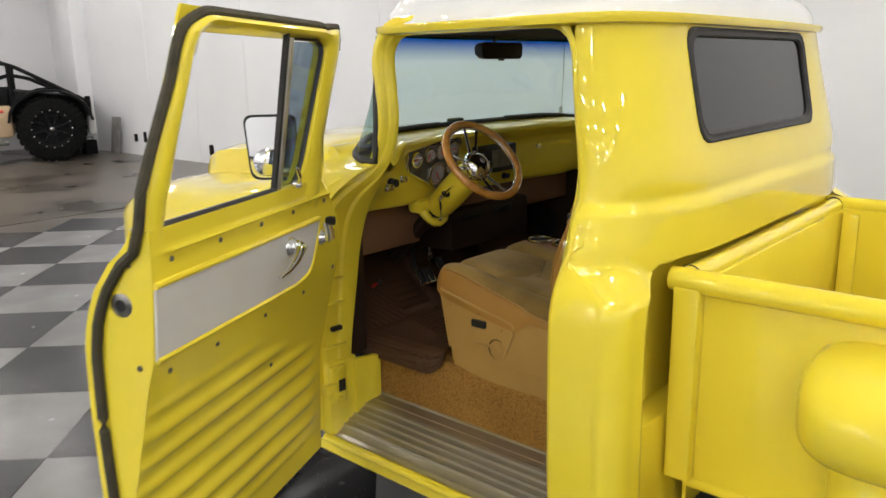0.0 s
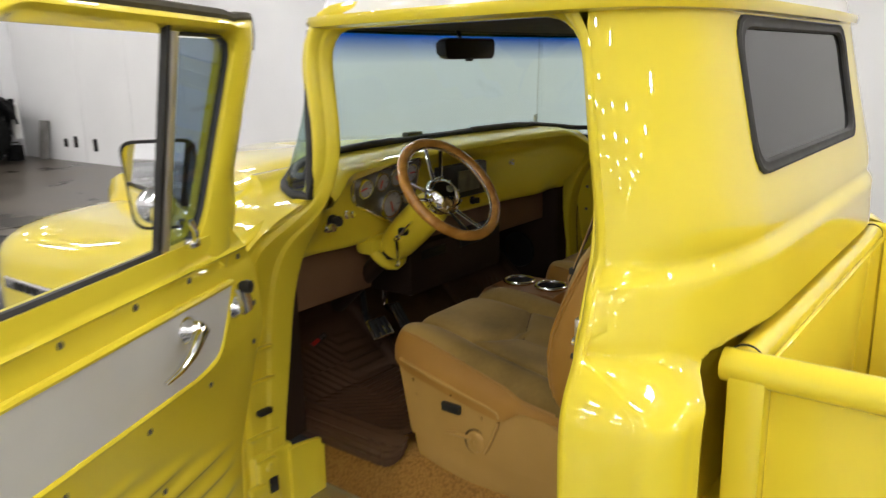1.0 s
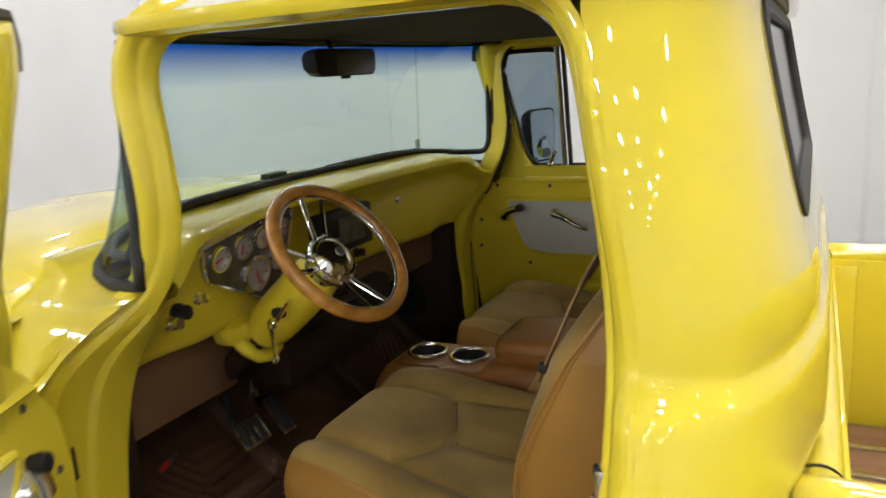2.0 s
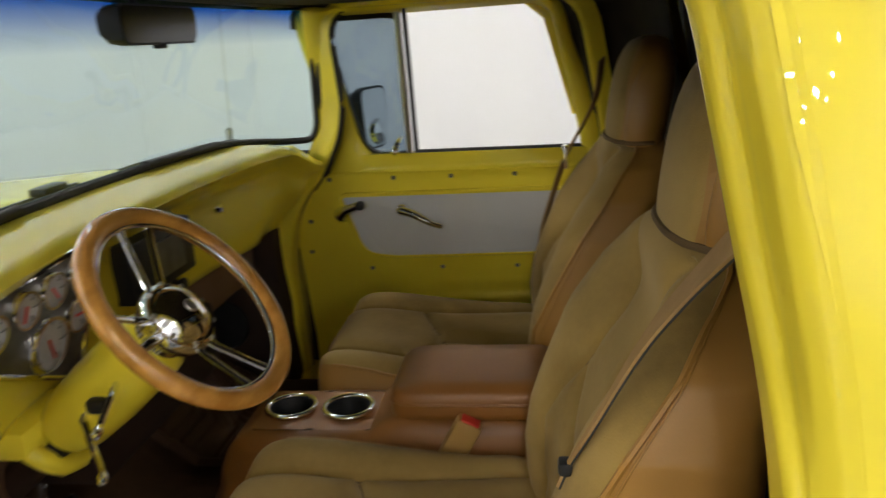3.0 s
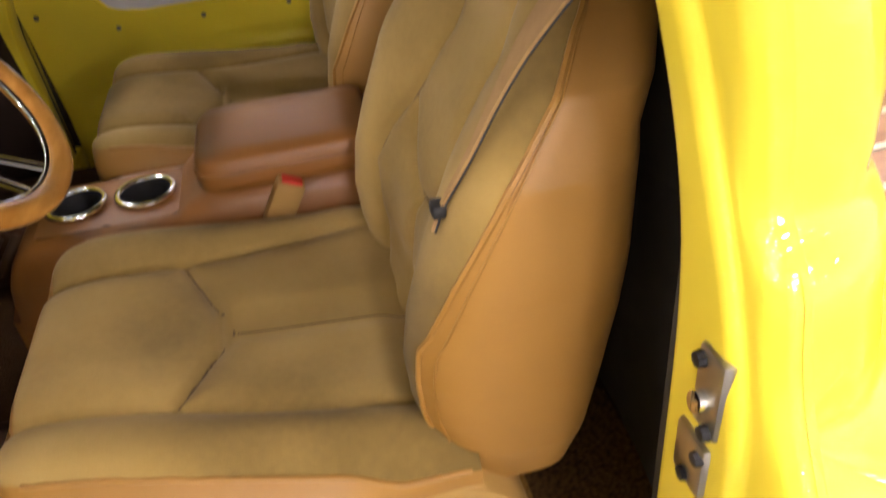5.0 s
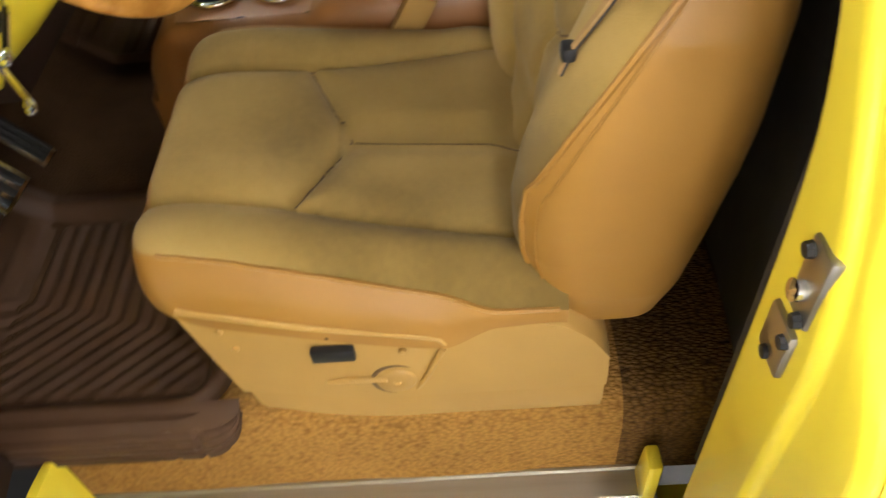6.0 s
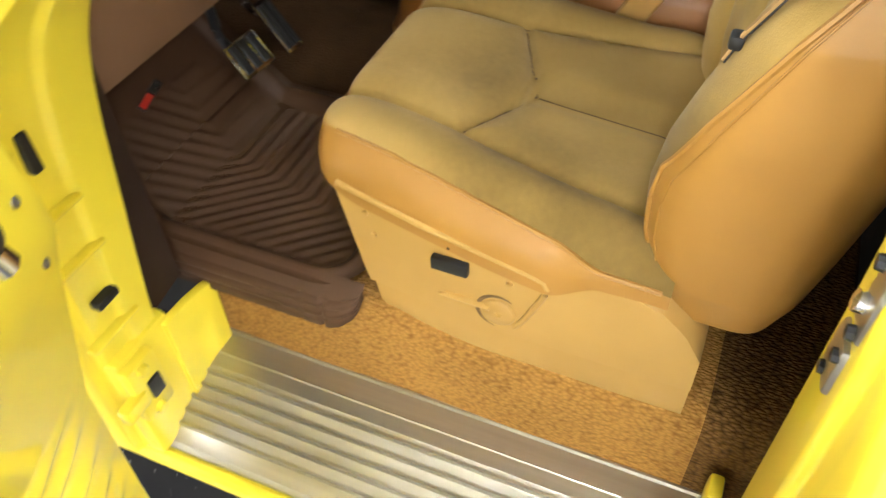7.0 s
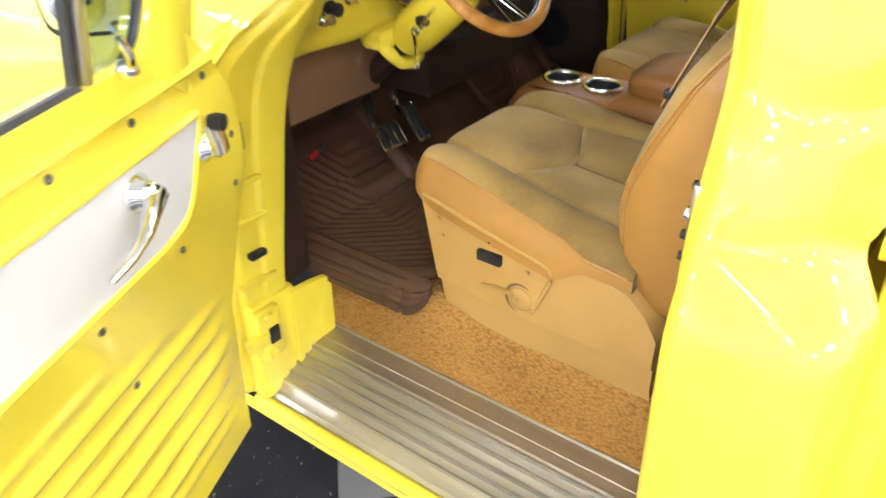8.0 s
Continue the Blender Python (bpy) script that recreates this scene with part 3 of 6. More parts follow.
# --- cab sides: a frame swept round each door opening ---
LOOP = [(0, 0.165, 0.44), (0, 0.165, 1.10), (0, 0.165, 1.30), (0, 0.235, 1.672), (0, 0.842, 1.672), (0, 0.820, 1.41), (0, 0.868, 1.28), (0, 0.972, 1.165), (0, 1.008, 1.03), (0, 1.012, 0.44)]
QUART = [(0.40, 0.88), (0.47, 0.908), (0.60, 0.925), (0.90, 0.93), (1.04, 0.929), (1.08, 0.918), (1.11, 0.896), (1.135, 0.872), (1.16, 0.856), (1.20, 0.846), (1.235, 0.838), (1.252, 0.829), (1.266, 0.812), (1.278, 0.804), (1.30, 0.801), (1.40, 0.792), (1.50, 0.779), (1.60, 0.762), (1.68, 0.745), (1.70, 0.741)]


def quart(z):
    h = 0.026 * (1 - smooth_step(1.185, 1.235, z)) + 0.0035 + 0.03 * smooth_step(1.32, 1.40, z) * (1 - smooth_step(1.62, 1.66, z))
    return sum(lerp_table(QUART, z + h * k) for k in (-1.5, -1, -0.5, 0, 0.5, 1, 1.5)) / 7


# latch pillar: half widths of its inner edge and of its step
XI = [(0.44, 0.752), (1.10, 0.755), (1.20, 0.752), (1.30, 0.735), (1.40, 0.712), (1.50, 0.696), (1.60, 0.684), (1.70, 0.67)]
C1 = [(0.44, 0.84), (1.10, 0.848), (1.20, 0.835), (1.25, 0.806), (1.30, 0.776), (1.40, 0.742), (1.50, 0.724), (1.60, 0.710), (1.70, 0.70)]
# section of the windshield pillar: half width, set-back from the opening
PILLAR = [(0.722, 0.066), (0.706, 0.040), (0.692, 0.010), (0.690, 0.0), (0.700, 0.003), (0.712, 0.012), (0.716, 0.019), (0.722, 0.021), (0.731, 0.027), (0.736, 0.036), (0.730, 0.052)]


def cab_side(s):
    path = resample(round_path(LOOP, [0, 0.1, 0.1, 0.085, 0.085, 0.13, 0.13, 0.10, 0.08, 0], 8), 0.022)
    rows, gap, skin = [], [], []
    for i, p in enumerate(path):
        d = path[min(i + 1, len(path) - 1)] - path[max(i - 1, 0)]
        nrm = Vector((0, -d.z, d.y)).normalized()
        xo = upper_in(p.z) + 0.047
        if p.y > 0.55:
            xo = min(lerp_table(OUT, p.z) if p.z < 1.30 else xo, 0.88)
            xin = lerp_table([(0.44, 0.755), (0.68, 0.755), (1.0, 0.700), (1.16, 0.685), (1.30, 0.675), (1.7, 0.665)], p.z)
        else:
            xin = 0.665
        dep = xo - xin
        sec = [(xin + 0.01, 0.05), (xin, 0.022), (xin + 0.004, 0.0), (xin + 0.40 * dep, 0.0), (xin + 0.46 * dep, 0.008), (xin + 0.80 * dep, 0.008),
               (xin + 0.86 * dep, 0.022), (xo - 0.012, 0.022), (xo - 0.002, 0.027), (xo, 0.036), (xo - 0.004, 0.05)]
        # latch pillar: one broad band, a step, then the outer corner
        xr = quart(p.z)
        xi = sum(lerp_table(XI, p.z + d) for d in (-0.045, -0.03, -0.015, 0, 0.015, 0.03, 0.045)) / 7
        c1 = min(sum(lerp_table(C1, p.z + d) for d in (-0.03, -0.02, -0.01, 0, 0.01, 0.02, 0.03)) / 7, xr - 0.030)
        rear = [(xi + 0.004, 0.05), (xi - 0.004, 0.012), (xi, 0.002), (xi + 0.006, 0.0), (c1 - 0.006, 0.002), (c1, 0.006), (c1 + 0.003, 0.014), (c1 + 0.4 * (xr - c1), 0.016), (xr - 0.012, 0.020), (xr - 0.003, 0.030), (xr, 0.044)]
        wr = 1 - smooth_step(0.20, 0.34, p.y)
        wf = smooth_step(0.74, 0.83, p.y) * smooth_step(1.20, 1.31, p.z)
        row = []
        for k in range(11):
            x, o = sec[k]
            x, o = x + (rear[k][0] - x) * wr, o + (rear[k][1] - o) * wr
            x, o = x + (PILLAR[k][0] - x) * wf, o + (PILLAR[k][1] - o) * wf
            q = p + nrm * o
            row.append((s * x, q.y, q.z))
        # eased corners
        fine = [row[0]]
        for k in range(1, 10):
            c0, c1v, c2 = Vector(row[k - 1]), Vector(row[k]), Vector(row[k + 1])
            ea, eb = (c0 - c1v), (c2 - c1v)
            pa = c1v + ea * min(0.35, 0.003 / max(ea.length, 1e-5))
            pb = c1v + eb * min(0.35, 0.003 / max(eb.length, 1e-5))
            fine += [pa, (pa + pb) * 0.25 + c1v * 0.5, pb]
        skin.append(fine + [row[10]])
        rows.append(row)
        gap.append(Vector(row[5]) + Vector((0, -nrm.y, -nrm.z)) * 0.004)
    # even out the widths along the frame, inside of the outer corner
    skin = [[Vector(p) for p in r] for r in skin]
    for _ in range(8):
        soft_x = [[(skin[max(i - 1, 0)][j].x + 2 * skin[i][j].x + skin[min(i + 1, len(skin) - 1)][j].x) / 4 for j in range(22)] for i in range(len(skin))]
        for i, r in enumerate(soft_x):
            for j, x in enumerate(r):
                skin[i][j].x += (x - skin[i][j].x) * (1 - smooth_step(15, 22, j))
    part("door_frame", grid_mesh(skin), YELLOW, truck, smooth=180)
    if s > 0:
        part("door_seal", tube(gap, 0.014, 8), SEAL_BROWN, truck, "dark rubber door seal")
        part("windlace", tube([r[3] for r in rows], 0.003, 6), SEAL_BROWN, truck, "dark windlace round the door opening")


cab_side(-1)
cab_side(1)

# --- cab rear quarter, from one door round the back to the other ---
def back_y(z):
    lean = 0.25 * max(z - 1.30, 0) - 0.10 * max(z - 1.30, 0) ** 2
    return -0.042 + lean - 0.018 * (1 - smooth_step(1.245, 1.285, z))


def wrap(z, x, inset=0.0):
    """Where the cab's rear wall stands at half width x: it bows from the door edge round to the back."""
    w, yb = quart(z) - inset, back_y(z) + inset
    y0 = 0.128 + 0.065 * smooth_step(1.28, 1.66, z)
    k = smooth_step(1.24, 1.34, z)
    a, n = 0.50 - 0.12 * k, 2.3 + 0.2 * k
    t = min(max((abs(x) - (w - a)) / a, 0.0), 1.0)
    return y0 + (yb - y0) * (1 - t ** n) ** (1 / n)


WZ0, WZ1, WX, W_MID = 1.400, 1.658, 0.425, -0.065
BACK_X = [0.52, 0.48, WX, 0.2, 0.0]


def shell_row(z):
    """One level of the rear shell, from the door edge to the middle of the back: the wrapped upper wall, and below the
    belt a rounded hip, a rear corner and a recess ahead of the bed."""
    w, high = quart(z), quart(max(z, 1.17))
    y0 = 0.128 + 0.065 * smooth_step(1.28, 1.66, z)
    deep = 0.030 if z > 0.75 else -0.030
    low = [(w, y0 + (0.012 - y0) * k / 10, 1.105, 0.045) for k in range(11)]
    low += [(w - 0.062 + 0.062 * math.cos(a), 0.012 - 0.060 * math.sin(a), 1.105, 0.045) for a in np.linspace(0, math.pi / 2, 10)[1:]]
    low += [(w - 0.078, -0.051, 1.100, 0.040), (w - 0.094, -0.055, 1.098, 0.032), (w - 0.103, -0.054, 1.094, 0.024), (w - 0.108, -0.048, 1.094, 0.020), (w - 0.110, -0.030, 1.098, 0.016),
            (w - 0.112, deep - 0.012, 1.108, 0.012), (w - 0.118, deep, 1.114, 0.010), (w - 0.16, deep, 1.121, 0.008)]
    row = []
    for k, (x, y, zc, hw) in enumerate(low):
        g = w + (high - w) * smooth_step(10, 20, k)
        xu = (g - 0.004) * x / w - 0.005 * max(k - 19, 0) if k > 10 else w - 0.004 * (k / 10) ** 2
        m = 1 - smooth_step(zc - hw, zc + hw, z)
        xm = xu + (x - xu) * m if k > 10 else xu
        yu = wrap(max(z, 1.17), min(xu, high), 0.0) if z < 1.17 else wrap(z, xu)
        row.append((xm, yu + (y - yu) * m, z))
    for x in BACK_X:
        m = 1 - smooth_step(1.118, 1.132, z)
        yu = wrap(max(z, 1.17), x)
        row.append((x, yu + (deep - yu) * m, z))
    return row


zq = [0.40, 0.44, 0.47, 0.52, 0.60, 0.70, 0.745, 0.755, 0.80, 0.90, 1.0, 1.03, 1.045, 1.06, 1.07, 1.08, 1.088, 1.095, 1.102, 1.108, 1.112, 1.117, 1.122, 1.127, 1.132, 1.138, 1.147, 1.16, 1.18, 1.20, 1.22, 1.235, 1.245, 1.252, 1.259, 1.266, 1.272, 1.278, 1.288, 1.30, 1.34, WZ0, 1.46, 1.53, 1.60, WZ1, 1.68, 1.70]
rows = [shell_row(z) for z in zq]
rows = [r + [(-x, y, z) for x, y, z in r[-2::-1]] for r in rows]
mid = len(rows[0]) // 2
# the window sits a little towards the driver
for r, z in zip(rows, zq):
    if z > 1.20:
        for j in range(mid - 3, mid + 4):
            x = r[j][0] + W_MID * (1 - smooth_step(WX, 0.52, abs(r[j][0])))
            r[j] = (x, wrap(z, x), z)
bm = bmesh.new()
vs = [[bm.verts.new(p) for p in r] for r in rows]
for i in range(len(vs) - 1):
    for j in range(len(vs[0]) - 1):
        if WZ0 - 1e-4 <= zq[i] and zq[i + 1] <= WZ1 + 1e-4 and mid - 2 <= j < mid + 2:
            continue
        bm.faces.new((vs[i][j], vs[i][j + 1], vs[i + 1][j + 1], vs[i + 1][j]))
part("cab_rear_shell", bm, YELLOW, truck, smooth=60)


def window_loop(d, y_off, g=1.0):
    zm = 0.5 * (WZ0 + WZ1)
    hx, hz = (WX + d) * g, (WZ1 - zm + d) * g
    c = [(W_MID, 0, zm - hz), (W_MID + hx, 0, zm - hz), (W_MID + hx, 0, zm + hz), (W_MID - hx, 0, zm + hz), (W_MID - hx, 0, zm - hz), (W_MID, 0, zm - hz)]
    return [Vector((p.x, wrap(p.z, p.x) + y_off, p.z)) for p in resample(round_path(c, [0] + [0.05 * g] * 4 + [0], 6), 0.03, 101)[:-1]]


rw = part("rear_window", grid_mesh([window_loop(0.012, 0.002), window_loop(0.011, -0.004), window_loop(0.006, -0.006), window_loop(0.001, -0.003), window_loop(-0.003, -0.003), window_loop(-0.008, -0.004), window_loop(-0.012, 0.001), window_loop(-0.012, 0.02), window_loop(0.012, 0.02)], close_v=True), BLACK_RUBBER, truck, "rear window with a black rubber frame")
part("pane", grid_mesh([window_loop(-0.011, 0.006, g) for g in (1.0, 0.9, 0.75, 0.55, 0.35, 0.15, 0.02)], close_v=True, caps=True), REAR_GLASS, rw, "dark tinted rear window glass", smooth=60)

# --- roof, drip rail, headliner ---
def roof_ring(g, z, grow=0.0):
    """Outline of the roof shrunk by g."""
    rear = [(0.0, 0.042, 0)] + [(0.362 + 0.39 * math.sin(a) ** 0.85, 0.205 - 0.163 * max(math.cos(a), 0.0) ** 0.85, 0) for a in np.linspace(0, math.pi / 2, 8)]
    half = rear + [(0.748, 0.60, 0), (0.722, 0.895, 0), (0.40, 0.955, 0)]
    c = half + [(0.0, 0.968, 0)] + [(-x, y, 0) for x, y, _ in half[::-1]]
    r = [0.04] * 9 + [0.1, 0.14, 0.1]
    pts = resample(round_path(c, r + [0.1] + r[::-1], 6), 0.05)[:-1]
    ctr = Vector((0, 0.54, 0))
    out = []
    for p in pts:
        q = ctr + (p - ctr) * g
        if grow:
            q += (p - ctr).normalized() * grow
        out.append((q.x, q.y, z))
    return out


rings = [roof_ring(1.0, 1.685), roof_ring(1.0, 1.702), roof_ring(0.985, 1.735), roof_ring(0.95, 1.765), roof_ring(0.88, 1.792), roof_ring(0.75, 1.815), roof_ring(0.55, 1.832), roof_ring(0.3, 1.84), roof_ring(0.12, 1.8425), roof_ring(0.02, 1.843)]
part("roof", grid_mesh(rings, close_v=True, caps=True), WHITE_PAINT, truck, "white painted roof", smooth=60)
rings = [roof_ring(1.0, 1.672, 0.0), roof_ring(1.0, 1.676, 0.028), roof_ring(1.0, 1.688, 0.034), roof_ring(1.0, 1.697, 0.032), roof_ring(1.0, 1.694, 0.022), roof_ring(1.0, 1.700, 0.0)]
part("drip_rail", grid_mesh(rings, close_v=True), YELLOW, truck, smooth=40)
rings = [roof_ring(0.985, 1.684), roof_ring(0.93, 1.698), roof_ring(0.8, 1.718), roof_ring(0.5, 1.735), roof_ring(0.05, 1.742)]
part("headliner", grid_mesh(rings, close_v=True, caps=True), HEADLINER, truck, "dark brown cloth headliner")
# trimmed cab back wall inside
rows = []
for z in [0.66, 0.9, 1.1, 1.29, 1.31, 1.34, WZ0 - 0.03]:
    rows.append([(x, (0.046 if z < 1.3 else wrap(z, x) + 0.028), z) for x in np.linspace(-0.56, 0.56, 9)])
part("rear_trim", grid_mesh(rows), HEADLINER, truck, "dark cloth rear cab trim")
for s in (-1, 1):
    rows = []
    for z in [0.66, 0.9, 1.1, 1.2, 1.28, 1.4, 1.5, 1.6, 1.672]:
        ins = 0.034 if z > 1.25 else 0.060 if z > 1.15 else 0.104
        rows.append([(s * 0.708, wrap(z, quart(z)) + 0.012, z)] + [(s * x, max(wrap(max(z, 1.17), x, ins), 0.045 if z < 1.15 else -1), z) for x in np.linspace(quart(max(z, 1.17)) - ins, 0.45, 14)])
    part("corner_trim", grid_mesh(rows), HEADLINER, truck, "dark cloth corner trim")
    rows = [[(s * x, wrap(z, x) + 0.030, z) for x in (0.43, 0.46, 0.49, 0.52, 0.56)] for z in np.linspace(WZ0 - 0.03, 1.672, 7)]
    part("quarter_trim", grid_mesh(rows), HEADLINER, truck, "dark cloth beside the rear window")

# --- windshield, pillars, cowl and dash ---
WS_LOW = [(-0.738, 0.886), (-0.738, 0.945), (-0.712, 1.005), (-0.63, 1.052), (-0.45, 1.085), (-0.22, 1.112), (0.0, 1.12)]
WS_TOP = [(-0.704, 0.872), (-0.698, 0.890), (-0.668, 0.910), (-0.58, 0.922), (-0.42, 0.934), (-0.20, 0.941), (0.0, 0.944)]


def mirrored(c):
    return c + [(-x, y) for x, y in c[-2::-1]]


def ws_curve(t, n=60):
    a = resample([(x, y, 0) for x, y in mirrored(WS_LOW)], 0.005)
    b = resample([(x, y, 0) for x, y in mirrored(WS_TOP)], 0.005)
    res = []
    for k in range(n + 1):
        pa, pb = a[int(k / n * (len(a) - 1))], b[int(k / n * (len(b) - 1))]
        p = pa.lerp(pb, t)
        side = abs(2 * k / n - 1)
        zb = 1.372 - 0.062 * smooth_step(0.62, 0.95, side)
        p.z = zb + (1.688 - zb) * t
        res.append(p)
    return res


glass = grid_mesh([ws_curve(t) for t in np.linspace(0, 1, 9)])
wsg = part("windshield", glass, WINDSHIELD, truck, "wraparound windshield with a blue shade band", smooth=60)
wsg.visible_shadow = False
edge = ws_curve(0.0)
top = ws_curve(1.0)
left = [ws_curve(t)[0] for t in np.linspace(0, 1, 12)]
right = [ws_curve(t)[-1] for t in np.linspace(0, 1, 12)]
loop = edge + right[1:] + top[::-1][1:] + left[::-1][1:-1]
part("windshield_gasket", tube(loop, 0.0105, 10, closed=True), BLACK_RUBBER, truck, "black windshield gasket")
# inner lip of the gasket along the dash and up each pillar
for s in (-1, 1):
    low = [(0.20, 1.104, 1.379), (0.45, 1.074, 1.380), (0.63, 1.036, 1.362), (0.700, 0.985, 1.350), (0.720, 0.915, 1.350), (0.717, 0.899, 1.385), (0.717, 0.896, 1.50), (0.712, 0.890, 1.60), (0.706, 0.884, 1.672)]
    lip = resample(round_path([(s * x, y, z) for x, y, z in low], [0, 0.1, 0.05, 0.04, 0.022, 0.018, 0.03, 0.03, 0], 6), 0.012)
    part("gasket_lip", tube(lip, 0.0085, 8), BLACK_RUBBER, truck, "black windshield gasket lip", smooth=60)
# cowl sides: from the foot of the wrapped glass out and down to the door opening
for s in (-1, 1):
    rows = []
    for y in np.linspace(0.884, 1.26, 36):
        foot = min(ws_curve(0.0, 240)[:121], key=lambda p: abs(p.y - y))
        xg = abs(foot.x) if y < 1.07 else min(abs(foot.x), 0.55)
        xg = max(xg, 0.45)
        zg = (foot.z if y < 1.09 else 1.335) - 0.008 - 0.05 * smooth_step(1.10, 1.22, y)
        zl = lerp_table([(0.884, 1.288), (0.90, 1.272), (0.935, 1.228), (0.968, 1.172), (0.985, 1.12), (1.0, 1.05)], y)
        row = [(s * xg, y, zg), (s * (xg + 0.012), y, zg - 0.006)]
        for k in range(1, 15):
            f = k / 14
            z = zg - 0.008 - (zg - 0.008 - zl) * f ** 1.3
            edge = lerp_table([(1.05, 0.922), (1.12, 0.908), (1.18, 0.884), (1.235, 0.848), (1.265, 0.820), (1.285, 0.796), (1.30, 0.762), (1.31, 0.74)], z)
            x = max(edge, xg + 0.012 + (edge - xg - 0.012) * min(f * 3, 1.0))
            row.append((s * x, y, z))
        rows.append(row)
    part("cowl_corner", grid_mesh(rows), YELLOW, truck, smooth=80)

# cowl and hood
rows = []
low = ws_curve(0.0, 40)
for k, p in enumerate(low):
    if abs(p.x) > 0.715 and p.y < 0.99:
        continue
    side = abs(2 * k / 40 - 1)
    out = Vector((p.x, p.y, 0)) - Vector((0, 0.75, 0))
    out.normalize()
    rows.append([(p.x, p.y, p.z - 0.012), (p.x + 0.03 * out.x, p.y + 0.03 * out.y, p.z - 0.022), (p.x + 0.09 * out.x, p.y + 0.09 * out.y, p.z - 0.045), (p.x * 1.04 + 0.13 * out.x, p.y + 0.16 * out.y + 0.02, p.z - 0.09 - 0.03 * side), (p.x * 1.06 + 0.16 * out.x, p.y + 0.2 * out.y + 0.02, p.z - 0.25)])
part("cowl", grid_mesh(rows), YELLOW, truck, smooth=60)

rows = []
for y, zc, w, drop in [(1.12, 1.285, 0.66, 0.03), (1.17, 1.320, 0.67, 0.045), (1.25, 1.345, 0.67, 0.05), (1.38, 1.345, 0.65, 0.05), (1.6, 1.335, 0.60, 0.045), (1.78, 1.325, 0.575, 0.040), (1.92, 1.312, 0.56, 0.038), (2.02, 1.298, 0.55, 0.038), (2.09, 1.276, 0.54, 0.04), (2.135, 1.235, 0.53, 0.045), (2.16, 1.17, 0.52, 0.05), (2.175, 0.95, 0.51, 0.06)]:
    row = []
    for k in range(27):
        u = -1 + 2 * (k - 3) / 20
        c = max(-1.0, min(1.0, u))
        skirt = abs(u) - abs(c)
        row.append((w * c + math.copysign(0.012 * min(skirt * 10, 1), u), y, zc - drop * abs(c) ** 4 + 0.008 * math.exp(-(c / 0.1) ** 2) - 0.02 * min(skirt * 10, 1) - (0.6 if y > 1.5 else 0.25) * skirt))
    rows.append(row)
bm = grid_mesh(rows)
hood = part("hood", bm, YELLOW, truck, smooth=60)

# front fenders
for s in (-1, 1):
    rows = []
    for y, w0, zt in [(1.06, 0.915, 1.300), (1.15, 0.918, 1.290), (1.35, 0.925, 1.252), (1.6, 0.93, 1.205), (1.85, 0.932, 1.188), (2.0, 0.932, 1.176), (2.1, 0.925, 1.162), (2.18, 0.908, 1.138), (2.24, 0.880, 1.095), (2.275, 0.845, 1.03), (2.285, 0.81, 0.96)]:
        row = []
        for k in range(15):
            a = math.pi / 2 * min(k / 9, 1.0)
            if k <= 9:
                x = 0.44 + (w0 - 0.44) * math.sin(a) ** 0.7
                z = zt - 0.20 * (1 - max(math.cos(a), 0.0) ** 0.42)
            else:
                x = w0 - 0.01 * (k - 9) / 5
                z = zt - 0.20 - (zt - 0.20 - (0.52 if y < 1.2 or y > 2.16 else 0.80)) * (k - 9) / 5
            row.append((s * x, y, z))
        rows.append(row)
    front = [(s * abs(p[0]) * 0.9, 2.30, 0.88 + (p[2] - 0.88) * 0.5) for p in rows[-1]]
    rows.append(front)
    fender = part("front_fender", grid_mesh(rows), YELLOW, truck, smooth=70)
    # cowl side below the pillar
    rows = []
    for z in [0.44, 0.8, 1.0, 1.12, 1.2, 1.25]:
        x = min(lerp_table(OUT, z), 0.90)
        rows.append([(s * min(x, 0.88), 1.04, z), (s * x, 1.06, z), (s * x, 1.12, z)])
    part("cowl_side", grid_mesh(rows), YELLOW, truck)
    bm = box(s * 0.925 - 0.008, s * 0.925 + 0.008, 1.72, 2.08, 0.955, 0.995, 0.006)
    for v in bm.verts:
        v.co.x += s * (0.006 if v.co.y < 1.9 else 0.002)
        v.co.z -= 0.02 * (v.co.y - 1.8)
    em = part("fender_badge", bm, CHROME, fender, "chrome fender badge with plain lettering bars")
    for k in range(7):
        y = 1.76 + 0.038 * k
        part("letter_bar", box(s * 0.938 - 0.003, s * 0.938 + 0.003, y, y + 0.022, 0.962 - 0.02 * (y - 1.8), 0.985 - 0.02 * (y - 1.8)), BLACK_PLASTIC, em, smooth=0)

